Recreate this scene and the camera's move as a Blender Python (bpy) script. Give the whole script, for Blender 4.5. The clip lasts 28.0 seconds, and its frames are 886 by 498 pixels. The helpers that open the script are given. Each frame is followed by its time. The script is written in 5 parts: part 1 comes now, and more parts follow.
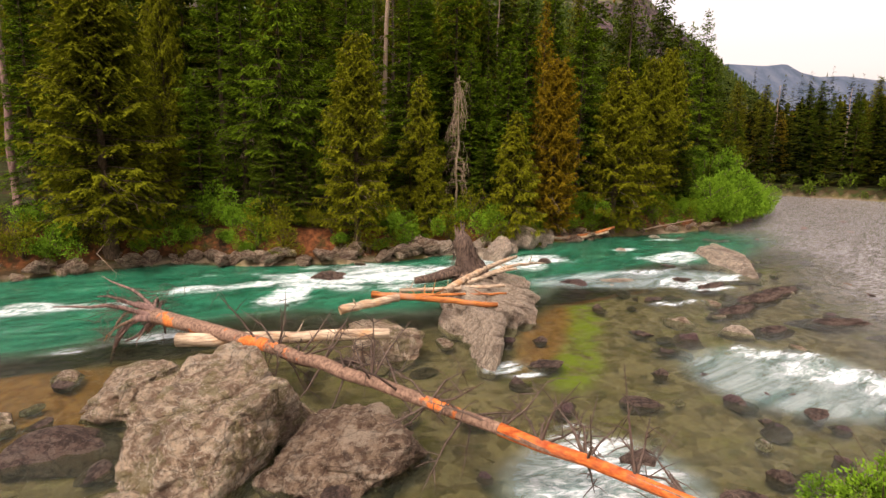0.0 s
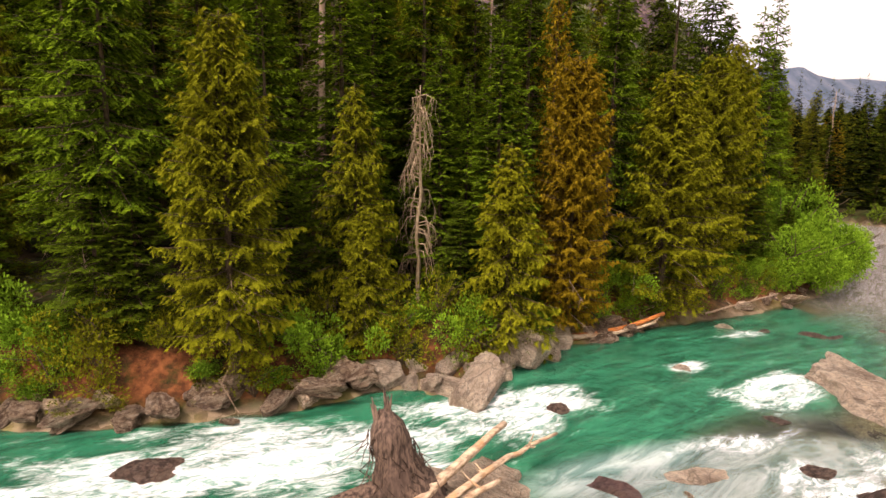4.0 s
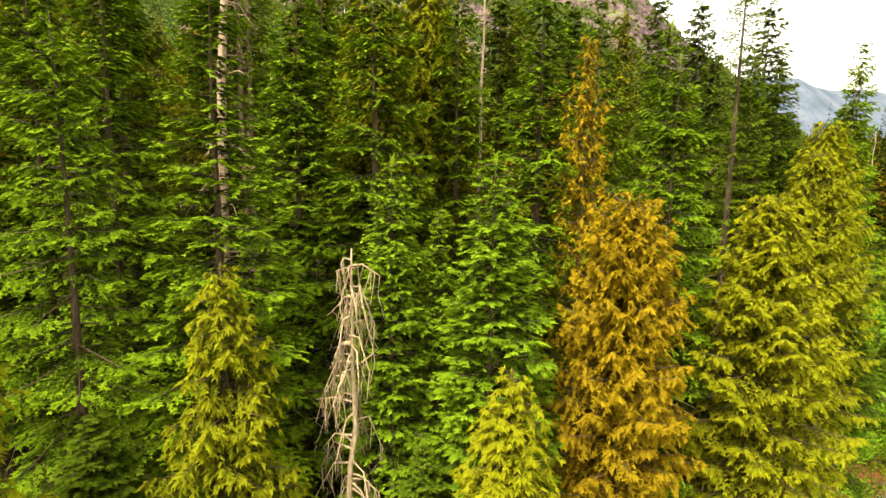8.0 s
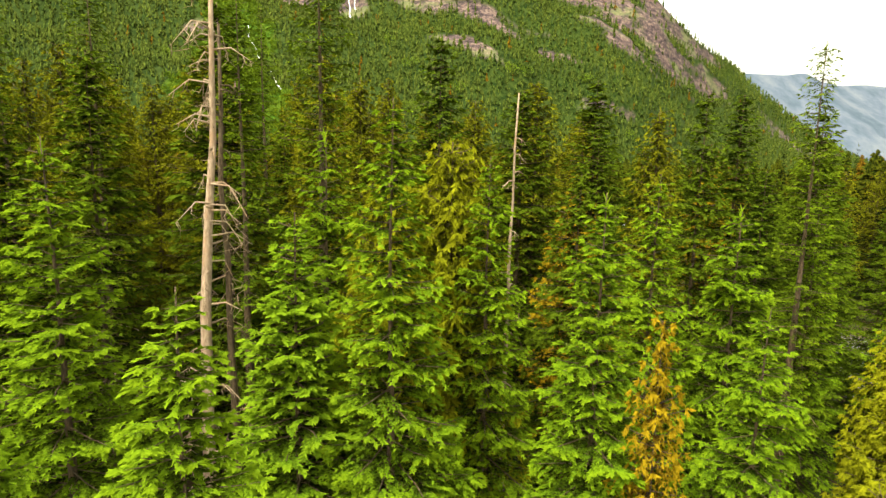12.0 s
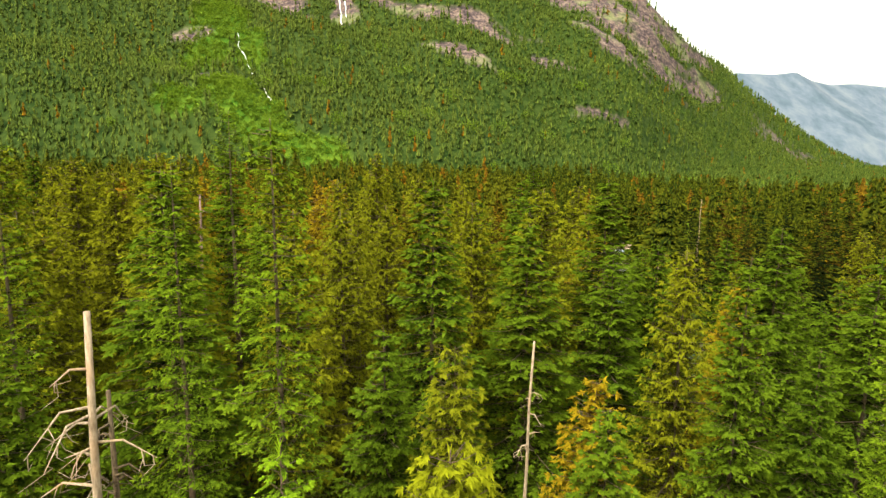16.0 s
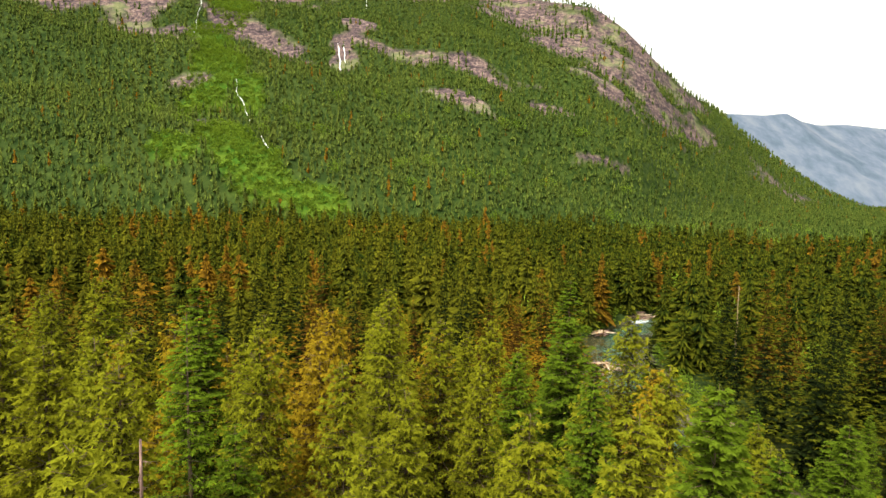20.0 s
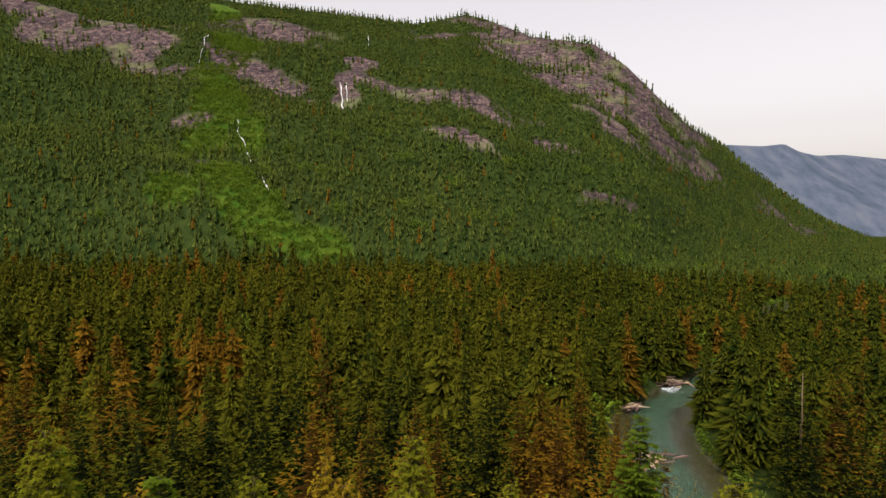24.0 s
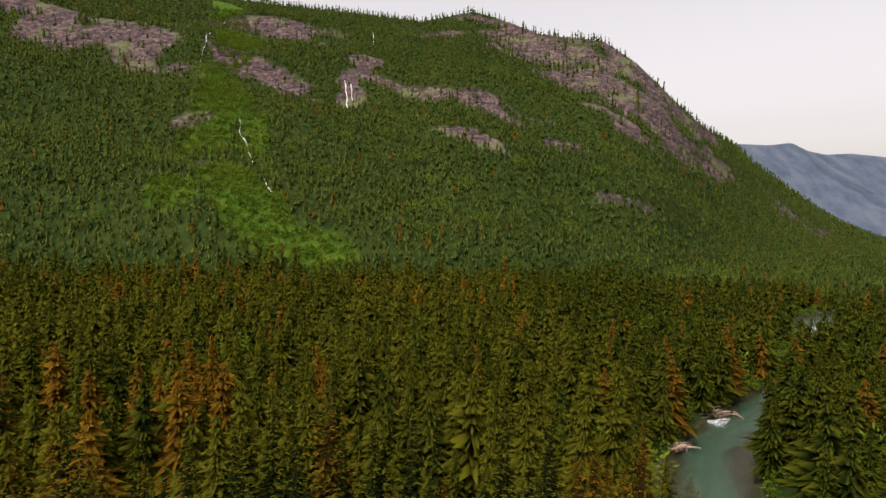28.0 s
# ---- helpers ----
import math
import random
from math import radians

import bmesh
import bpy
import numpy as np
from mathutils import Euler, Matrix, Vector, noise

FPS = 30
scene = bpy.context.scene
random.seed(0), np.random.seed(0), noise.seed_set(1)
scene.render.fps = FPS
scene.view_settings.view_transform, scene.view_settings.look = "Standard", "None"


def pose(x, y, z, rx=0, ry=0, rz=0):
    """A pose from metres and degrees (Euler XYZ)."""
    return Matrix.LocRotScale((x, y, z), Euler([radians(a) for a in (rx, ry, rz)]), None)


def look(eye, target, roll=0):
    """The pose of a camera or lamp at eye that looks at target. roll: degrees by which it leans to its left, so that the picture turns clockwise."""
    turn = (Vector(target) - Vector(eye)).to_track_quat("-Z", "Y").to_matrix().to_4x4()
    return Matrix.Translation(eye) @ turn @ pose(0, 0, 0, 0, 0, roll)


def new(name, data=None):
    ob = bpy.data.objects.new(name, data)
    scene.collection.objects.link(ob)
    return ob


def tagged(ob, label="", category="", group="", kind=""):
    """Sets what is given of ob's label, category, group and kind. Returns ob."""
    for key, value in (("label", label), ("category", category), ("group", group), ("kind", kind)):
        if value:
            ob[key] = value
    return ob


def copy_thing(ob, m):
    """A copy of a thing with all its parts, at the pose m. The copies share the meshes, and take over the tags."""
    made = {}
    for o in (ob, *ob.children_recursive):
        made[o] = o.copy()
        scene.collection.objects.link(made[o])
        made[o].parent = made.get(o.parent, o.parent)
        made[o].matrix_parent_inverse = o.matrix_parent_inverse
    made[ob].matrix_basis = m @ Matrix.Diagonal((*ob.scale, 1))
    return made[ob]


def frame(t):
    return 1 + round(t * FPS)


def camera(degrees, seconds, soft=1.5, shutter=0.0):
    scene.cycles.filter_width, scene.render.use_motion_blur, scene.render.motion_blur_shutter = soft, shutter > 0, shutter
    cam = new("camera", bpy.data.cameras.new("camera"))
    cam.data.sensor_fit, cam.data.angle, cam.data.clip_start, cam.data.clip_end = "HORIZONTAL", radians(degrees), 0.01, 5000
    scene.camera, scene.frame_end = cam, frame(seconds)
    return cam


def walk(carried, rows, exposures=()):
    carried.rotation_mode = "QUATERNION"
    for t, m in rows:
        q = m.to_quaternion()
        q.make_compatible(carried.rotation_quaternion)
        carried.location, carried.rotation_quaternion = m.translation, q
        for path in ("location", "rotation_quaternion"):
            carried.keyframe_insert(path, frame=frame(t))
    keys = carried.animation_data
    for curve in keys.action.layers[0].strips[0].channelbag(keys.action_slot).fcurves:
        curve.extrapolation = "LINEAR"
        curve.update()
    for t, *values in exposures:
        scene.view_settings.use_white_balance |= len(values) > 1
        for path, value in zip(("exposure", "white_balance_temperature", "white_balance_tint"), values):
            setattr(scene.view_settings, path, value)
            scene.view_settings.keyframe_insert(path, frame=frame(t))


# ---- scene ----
cam = camera(76.0, 28.0)
PATH = [
    (0, (-2.185, -1.114, 6.998), (-2.156, 0.856, 6.654), 1.1),
    (0.5, (-2.003, 0.426, 7.228), (-1.977, 2.396, 6.884), 1.2),
    (1, (-1.925, 2.204, 7.499), (-1.899, 4.174, 7.155), 1.4),
    (1.5, (-1.62, 3.963, 7.915), (-1.602, 5.933, 7.57), 1.4),
    (2, (-1.006, 5.963, 8.369), (-1.008, 7.933, 8.023), 1.3),
    (2.5, (-0.822, 8.043, 8.911), (-0.824, 10.013, 8.565), 1.5),
    (4.5, (1.284, 16.615, 9.538), (1.267, 18.588, 9.214), 0.7),
    (5, (1.748, 18.076, 10.221), (1.724, 20.049, 9.898), 0.8),
    (5.5, (2.048, 19.728, 10.754), (2.031, 21.703, 10.444), 1.0),
    (6, (2.137, 21.274, 11.393), (2.131, 23.251, 11.09), 1.3),
    (6.5, (2.262, 22.716, 12.125), (2.251, 24.693, 11.827), 1.4),
    (7, (2.183, 24.113, 12.971), (2.172, 26.089, 12.663), 1.2),
    (7.5, (1.995, 25.502, 13.701), (1.986, 27.479, 13.401), 1.1),
    (8, (1.758, 26.78, 14.494), (1.754, 28.758, 14.198), 0.9),
    (8.5, (1.645, 27.953, 15.408), (1.627, 29.931, 15.108), 1.3),
    (9, (1.404, 28.985, 16.399), (1.392, 30.96, 16.084), 1.5),
    (9.5, (1.298, 29.821, 17.218), (1.276, 31.797, 16.909), 1.3),
    (10, (1.175, 30.424, 18.125), (1.15, 32.4, 17.818), 1.0),
    (10.5, (1.038, 30.906, 19.039), (1.016, 32.882, 18.732), 1.0),
    (11, (0.926, 31.241, 19.993), (0.904, 33.217, 19.682), 1.0),
    (11.5, (0.827, 31.402, 21.017), (0.808, 33.376, 20.702), 1.0),
    (12, (0.858, 31.536, 22.107), (0.838, 33.511, 21.792), 1.0),
    (12.5, (0.902, 31.829, 23.18), (0.886, 33.804, 22.867), 0.9),
    (14.5, (1.055, 34.848, 27.296), (1.053, 36.824, 26.983), 0.7),
    (15, (0.959, 35.532, 28.303), (0.96, 37.507, 27.989), 0.8),
    (15.5, (0.85, 36.535, 29.349), (0.853, 38.511, 29.035), 0.7),
    (16, (0.667, 38.055, 30.461), (0.668, 40.03, 30.147), 0.6),
    (16.5, (0.437, 39.393, 31.566), (0.443, 41.368, 31.249), 0.6),
    (17, (0.061, 40.965, 32.653), (0.068, 42.939, 32.332), 0.7),
    (17.5, (-0.244, 42.61, 33.836), (-0.234, 44.583, 33.51), 0.7),
    (18, (-0.575, 44.217, 34.928), (-0.564, 46.19, 34.6), 0.7),
    (18.5, (-0.906, 45.824, 36.02), (-0.894, 47.798, 35.696), 0.6),
    (19, (-1.351, 47.611, 36.951), (-1.337, 49.588, 36.646), 0.6),
    (19.5, (-1.873, 49.604, 38.097), (-1.858, 51.588, 37.838), 0.7),
    (20, (-2.297, 51.606, 39.293), (-2.283, 53.597, 39.106), 0.7),
    (20.5, (-2.729, 53.349, 40.095), (-2.716, 55.345, 39.975), 0.5),
    (21, (-3.159, 54.635, 40.904), (-3.144, 56.633, 40.823), 0.5),
    (21.5, (-3.322, 56.571, 41.914), (-3.308, 58.57, 41.851), 0.4),
    (23.5, (-5.239, 63.605, 46.248), (-5.229, 65.604, 46.171), 0.4),
    (24, (-5.635, 65.427, 47.081), (-5.625, 67.426, 47.003), 0.3),
    (24.5, (-6.12, 67.271, 47.903), (-6.112, 69.27, 47.825), 0.3),
    (25, (-6.624, 69.11, 48.794), (-6.618, 71.109, 48.716), 0.3),
    (25.5, (-7.118, 70.901, 49.675), (-7.113, 72.899, 49.596), 0.3),
    (26, (-7.617, 72.963, 50.286), (-7.613, 74.962, 50.207), 0.3),
    (26.5, (-8.016, 75.131, 50.653), (-8.015, 77.129, 50.573), 0.2),
    (27, (-8.61, 77.749, 50.729), (-8.61, 79.747, 50.648), 0.2),
    (27.5, (-9.004, 80.503, 50.652), (-9.006, 82.502, 50.571), 0.2),
    (28, (-9.453, 83.413, 50.551), (-9.457, 85.411, 50.47), 0.3),
]
walk(cam, [(t, look(eye, target, roll)) for t, eye, target, roll in PATH], exposures=[(0, 0.88, 7000, 27), (4, 1.12, 7300, 31), (6, 1.68, 7500, 24), (7, 2.05, 7700, 13), (9, 2.15, 7600, 5), (11, 2.0, 7500, 2), (15, 1.85, 7200, 0), (17.5, 2.0, 7000, -2), (19, 1.9, 6800, 3), (20.1, 1.6, 6700, 8), (21, 0.9, 6500, 17), (23.5, 0.6, 6500, 20), (28, 0.55, 6500, 20)])

# ---- light: a bright, thinly overcast sky ----
world = bpy.data.worlds.new("sky")
world.use_nodes = True
scene.world = world
wn, wl_ = world.node_tree.nodes, world.node_tree.links
sky = wn.new("ShaderNodeTexSky")
sky.sky_type, sky.sun_disc = "NISHITA", False
sky.sun_elevation, sky.sun_rotation = radians(57), radians(215)
sky.air_density, sky.dust_density = 1.6, 4.0
pale = wn.new("ShaderNodeHueSaturation")
pale.inputs["Saturation"].default_value = 0.22
warm = wn.new("ShaderNodeMix")
warm.data_type, warm.blend_type = "RGBA", "MULTIPLY"
warm.inputs["Factor"].default_value = 1.0
warm.inputs["B"].default_value = (1.0, 0.97, 0.91, 1)
wl_.new(sky.outputs[0], pale.inputs["Color"])
wl_.new(pale.outputs[0], warm.inputs["A"])
wl_.new(warm.outputs["Result"], wn["Background"].inputs["Color"])
wn["Background"].inputs["Strength"].default_value = 0.15
sun = new("sun", bpy.data.lights.new("sun", "SUN"))
sun.data.energy, sun.data.angle, sun.data.color = 1.5, radians(12), (1.0, 0.95, 0.86)
sun.matrix_world = look((-70, -60, 190), (0, 40, 0))
tagged(sun, "soft sun through thin overcast", "light", kind="structure")


# ---- small tools ----
def smooth(a, b, x):
    t = np.clip((np.asarray(x, float) - a) / (b - a), 0, 1)
    return t * t * (3 - 2 * t)


def lattice(ix, iy, seed):
    h = (ix.astype(np.int64) * 374761393 + iy.astype(np.int64) * 668265263 + seed * 1442695041) & 0x7FFFFFFF
    h = ((h ^ (h >> 13)) * 1274126177) & 0x7FFFFFFF
    return ((h ^ (h >> 16)) & 0xFFFF) / 65535.0


def vnoise(x, y, seed=0):
    """Value noise in -1..1."""
    x, y = np.asarray(x, float), np.asarray(y, float)
    ix, iy = np.floor(x), np.floor(y)
    fx, fy = x - ix, y - iy
    fx, fy = fx * fx * (3 - 2 * fx), fy * fy * (3 - 2 * fy)
    a, b = lattice(ix, iy, seed), lattice(ix + 1, iy, seed)
    c, d = lattice(ix, iy + 1, seed), lattice(ix + 1, iy + 1, seed)
    return 2 * ((a * (1 - fx) + b * fx) * (1 - fy) + (c * (1 - fx) + d * fx) * fy) - 1


def fbm(x, y, seed=0, octaves=4):
    total, amp = 0, 1.0
    for i in range(octaves):
        total = total + amp * vnoise(np.asarray(x) * 2 ** i, np.asarray(y) * 2 ** i, seed + i)
        amp *= 0.5
    return total / 1.9


def mesh_from(name, verts, faces, material=None, attributes=None, shade=False):
    """A mesh from arrays: faces all with the same number of corners."""
    me = bpy.data.meshes.new(name)
    verts, faces = np.asarray(verts, np.float32), np.asarray(faces, np.int32)
    n = faces.shape[1]
    me.vertices.add(len(verts))
    me.vertices.foreach_set("co", verts.ravel())
    me.loops.add(faces.size)
    me.loops.foreach_set("vertex_index", faces.ravel())
    me.polygons.add(len(faces))
    me.polygons.foreach_set("loop_start", np.arange(0, faces.size, n, dtype=np.int32))
    me.polygons.foreach_set("loop_total", np.full(len(faces), n, np.int32))
    if shade:
        me.polygons.foreach_set("use_smooth", np.ones(len(faces), bool))
    for key, values in (attributes or {}).items():
        at = me.attributes.new(key, "FLOAT", "POINT")
        at.data.foreach_set("value", np.asarray(values, np.float32))
    me.update(calc_edges=True)
    if material:
        me.materials.append(material)
    return me


def part(name, data, material, parent, label=""):
    """One mesh under a thing or a part, from a bmesh or ready mesh."""
    if isinstance(data, bmesh.types.BMesh):
        me = bpy.data.meshes.new(name)
        data.to_mesh(me)
        data.free()
        me.materials.append(material)
        data = me
    ob = new(name, data)
    ob.parent = parent
    return tagged(ob, label)


def thing(name, label, category, group="", kind="", at=None):
    ob = new(name)
    ob.empty_display_size = 0.2
    if at is not None:
        ob.matrix_basis = at
    return tagged(ob, label, category, group, kind)


def tube(points, radii, sides=8, rough=0.0, rng=None, cap=True):
    """Vertices and quads of a tapered, bent, slightly uneven round bar."""
    P = [Vector(p) for p in points]
    verts, faces = [], []
    up = Vector((0.31, 0.17, 0.93)).normalized()
    for i, p in enumerate(P):
        d = (P[min(i + 1, len(P) - 1)] - P[max(i - 1, 0)]).normalized()
        a = d.cross(up)
        a = a.normalized() if a.length > 0.05 else d.cross(Vector((1, 0, 0))).normalized()
        b = d.cross(a)
        for k in range(sides):
            w = 2 * math.pi * k / sides
            r = radii[i] * (1 + (rng.uniform(-rough, rough) if rng else 0))
            verts.append(p + (a * math.cos(w) + b * math.sin(w)) * r)
    for i in range(len(P) - 1):
        for k in range(sides):
            l = (k + 1) % sides
            faces.append((i * sides + k, i * sides + l, (i + 1) * sides + l, (i + 1) * sides + k))
    if cap:
        for i in (0, len(P) - 1):
            verts.append(P[i] + (P[i] - P[1 if i == 0 else i - 1]).normalized() * radii[i] * 0.15)
            c = len(verts) - 1
            for k in range(0, sides, 2):
                faces.append((c, i * sides + k, i * sides + (k + 1) % sides, i * sides + (k + 2) % sides))
    return verts, faces


def bars(name, list_of_tubes, material, shade=True):
    """Several tubes that belong to one part, as one mesh."""
    V, F = [], []
    for v, f in list_of_tubes:
        o = len(V)
        V += [tuple(p) for p in v]
        F += [tuple(i + o for i in q) for q in f]
    return mesh_from(name, V, F, material, shade=shade)


def along(a, b, n, sag=0.0, wob=0.0, rng=None):
    a, b = Vector(a), Vector(b)
    out = []
    for i in range(n):
        t = i / (n - 1)
        p = a.lerp(b, t)
        p.z += sag * 4 * t * (1 - t)
        if rng and 0 < i < n - 1:
            p += Vector((rng.uniform(-wob, wob), rng.uniform(-wob, wob), rng.uniform(-wob, wob)))
        out.append(p)
    return out


# ---- materials ----
class Nodes:
    """A node material with short calls."""
    def __init__(self, name):
        self.m = bpy.data.materials.new(name)
        self.m.use_nodes = True
        self.t = self.m.node_tree
        self.n = self.t.nodes
        self.bsdf = self.n["Principled BSDF"]
        self.co = self.n.new("ShaderNodeTexCoord").outputs["Object"]

    def link(self, a, b):
        self.t.links.new(a, b)

    def put(self, socket, value):
        if hasattr(value, "is_output"):
            self.link(value, socket)
        else:
            socket.default_value = value

    def noise(self, scale, detail=4.0, rough=0.55, co=None, distort=0.0):
        n = self.n.new("ShaderNodeTexNoise")
        n.inputs["Scale"].default_value, n.inputs["Detail"].default_value = scale, detail
        n.inputs["Roughness"].default_value, n.inputs["Distortion"].default_value = rough, distort
        self.link(co or self.co, n.inputs["Vector"])
        return n.outputs["Fac"]

    def stretch(self, x, y, z, co=None, rot=(0, 0, 0)):
        n = self.n.new("ShaderNodeMapping")
        n.inputs["Scale"].default_value = (x, y, z)
        n.inputs["Rotation"].default_value = rot
        self.link(co or self.co, n.inputs["Vector"])
        return n.outputs[0]

    def ramp(self, fac, stops):
        n = self.n.new("ShaderNodeValToRGB")
        e = n.color_ramp.elements
        while len(e) < len(stops):
            e.new(0.5)
        for el, (p, c) in zip(e, stops):
            el.position, el.color = p, (*c, 1) if len(c) == 3 else c
        self.link(fac, n.inputs[0])
        return n.outputs[0]

    def mix(self, fac, a, b, blend="MIX"):
        n = self.n.new("ShaderNodeMix")
        n.data_type, n.blend_type = "RGBA", blend
        self.put(n.inputs["Factor"], fac)
        for key, v in (("A", a), ("B", b)):
            self.put(n.inputs[key], (*v, 1) if isinstance(v, tuple) and len(v) == 3 else v)
        return n.outputs["Result"]

    def math(self, op, a, b=0.0, clamp=False):
        n = self.n.new("ShaderNodeMath")
        n.operation, n.use_clamp = op, clamp
        self.put(n.inputs[0], a)
        self.put(n.inputs[1], b)
        return n.outputs[0]

    def span(self, v, a, b, c=0.0, d=1.0):
        n = self.n.new("ShaderNodeMapRange")
        n.interpolation_type = "SMOOTHSTEP"
        self.put(n.inputs[0], v)
        for i, w in enumerate((a, b, c, d)):
            n.inputs[i + 1].default_value = w
        return n.outputs[0]

    def attr(self, name):
        n = self.n.new("ShaderNodeAttribute")
        n.attribute_name = name
        return n.outputs["Fac"]

    def chance(self):
        return self.n.new("ShaderNodeObjectInfo").outputs["Random"]

    def island(self):
        return self.n.new("ShaderNodeNewGeometry").outputs["Random Per Island"]

    def bump(self, height, strength, distance):
        n = self.n.new("ShaderNodeBump")
        n.inputs["Strength"].default_value, n.inputs["Distance"].default_value = strength, distance
        self.link(height, n.inputs["Height"])
        self.link(n.outputs[0], self.bsdf.inputs["Normal"])

    def done(self, colour, rough=0.85, spec=0.3):
        self.put(self.bsdf.inputs["Base Color"], (*colour, 1) if isinstance(colour, tuple) and len(colour) == 3 else colour)
        self.put(self.bsdf.inputs["Roughness"], rough)
        self.bsdf.inputs["Specular IOR Level"].default_value = spec
        return self.m


def foliage(name, dark, light, tip, stray=0.35, joined=False, inner_shade=(0.013, 0.015, 0.004)):
    """Needles: fresh tips, shade deep in the crown painted darker; each tree and each spray a little different."""
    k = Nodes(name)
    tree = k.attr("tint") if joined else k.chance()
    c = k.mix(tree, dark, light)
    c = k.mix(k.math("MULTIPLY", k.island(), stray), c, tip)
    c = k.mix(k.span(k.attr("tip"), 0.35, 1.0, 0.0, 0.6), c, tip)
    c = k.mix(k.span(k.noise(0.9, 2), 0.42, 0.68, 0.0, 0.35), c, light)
    # shade inside the crown is mixed into the base colour where tip is low
    c = k.mix(k.span(k.attr("tip"), 0.18, 0.72), inner_shade, c)
    m = k.done(c, 0.95, 0.0)
    tr = k.n.new("ShaderNodeBsdfTranslucent")
    k.link(c, tr.inputs["Color"])
    mx = k.n.new("ShaderNodeMixShader")
    mx.inputs[0].default_value = 0.14
    k.link(k.bsdf.outputs[0], mx.inputs[1])
    k.link(tr.outputs[0], mx.inputs[2])
    k.link(mx.outputs[0], k.n["Material Output"].inputs["Surface"])
    return m


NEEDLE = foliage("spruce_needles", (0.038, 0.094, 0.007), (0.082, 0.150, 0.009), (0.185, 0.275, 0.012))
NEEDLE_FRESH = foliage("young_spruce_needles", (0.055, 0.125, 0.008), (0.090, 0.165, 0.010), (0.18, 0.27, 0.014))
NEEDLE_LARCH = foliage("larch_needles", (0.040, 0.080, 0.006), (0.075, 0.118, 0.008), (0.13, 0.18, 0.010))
# darker copy for background spruces: the forest's dim depth is put into the colour
NEEDLE_MID = foliage("shaded_forest_needles", (0.021, 0.052, 0.005), (0.052, 0.088, 0.006), (0.092, 0.130, 0.009))
NEEDLE_OLIVE = foliage("olive_needles", (0.056, 0.072, 0.006), (0.104, 0.112, 0.007), (0.180, 0.182, 0.010), inner_shade=(0.022, 0.018, 0.005))
NEAR_OLIVE = foliage("feathery_olive_needles", (0.078, 0.098, 0.007), (0.135, 0.145, 0.008), (0.215, 0.220, 0.010), inner_shade=(0.032, 0.030, 0.006))
NEEDLE_RUST = foliage("rusty_needles", (0.125, 0.088, 0.007), (0.175, 0.122, 0.008), (0.25, 0.175, 0.010), inner_shade=(0.05, 0.026, 0.006))
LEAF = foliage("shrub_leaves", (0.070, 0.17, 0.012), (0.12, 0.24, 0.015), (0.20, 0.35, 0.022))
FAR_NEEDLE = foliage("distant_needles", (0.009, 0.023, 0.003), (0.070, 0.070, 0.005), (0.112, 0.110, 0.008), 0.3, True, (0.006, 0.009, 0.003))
# toned bluer: haze over the slope is put into this needle colour
FAR_SLOPE = foliage("haze_tinted_mountainside_needles", (0.017, 0.050, 0.012), (0.074, 0.104, 0.018), (0.122, 0.146, 0.024), 0.3, True)
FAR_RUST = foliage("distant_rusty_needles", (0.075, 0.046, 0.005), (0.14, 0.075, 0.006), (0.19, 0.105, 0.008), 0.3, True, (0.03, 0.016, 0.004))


def wood(name, a, b, c, grain=18.0, rough=0.85, lie=(1, 1, 0.25)):
    k = Nodes(name)
    fine = k.noise(grain, 5, 0.6, k.stretch(*lie))
    broad = k.noise(1.3, 3)
    col = k.mix(k.span(fine, 0.3, 0.7), a, b)
    col = k.mix(k.span(broad, 0.48, 0.72, 0.0, 0.8), col, c)
    k.bump(fine, 0.6, 0.03)
    return k.done(col, rough, 0.2)


def torn_bark():
    """Grey-brown bark, torn off in ragged stretches down to bright orange wood."""
    k = Nodes("torn_bark")
    fine, broad = k.noise(9, 6, 0.7), k.noise(0.5, 6, 0.6)
    bark = k.mix(k.span(fine, 0.3, 0.7), (0.090, 0.050, 0.034), (0.31, 0.195, 0.130))
    bare = k.mix(k.span(fine, 0.3, 0.7), (0.40, 0.075, 0.015), (0.66, 0.22, 0.05))
    k.bump(k.math("ADD", fine, broad), 0.7, 0.05)
    return k.done(k.mix(k.span(broad, 0.57, 0.60), bark, bare), 0.8, 0.2)


TORN = torn_bark()
BARK = wood("grey_brown_bark", (0.035, 0.024, 0.014), (0.115, 0.078, 0.045), (0.08, 0.062, 0.040))
DEAD = wood("bleached_dead_wood", (0.17, 0.115, 0.075), (0.33, 0.25, 0.175), (0.27, 0.165, 0.095))
DRIFT = wood("pale_driftwood", (0.20, 0.135, 0.085), (0.60, 0.47, 0.32), (0.42, 0.22, 0.09), 14, lie=(0.12, 0.35, 1))
ORANGE = wood("stripped_orange_wood", (0.20, 0.065, 0.022), (0.60, 0.21, 0.05), (0.33, 0.20, 0.13), 14, lie=(0.12, 0.35, 1))
RAW = wood("raw_orange_wood", (0.30, 0.05, 0.012), (0.62, 0.17, 0.035), (0.16, 0.07, 0.05), 12, lie=(0.3, 0.5, 1))
LOGBARK = wood("worn_log_bark", (0.075, 0.046, 0.038), (0.27, 0.17, 0.135), (0.17, 0.10, 0.08), 9)
ROOT = wood("dark_wet_root", (0.018, 0.012, 0.009), (0.155, 0.105, 0.075), (0.06, 0.040, 0.030), 11)
STRAW = wood("straw_coloured_dead_twigs", (0.20, 0.145, 0.085), (0.42, 0.33, 0.21), (0.30, 0.20, 0.11))
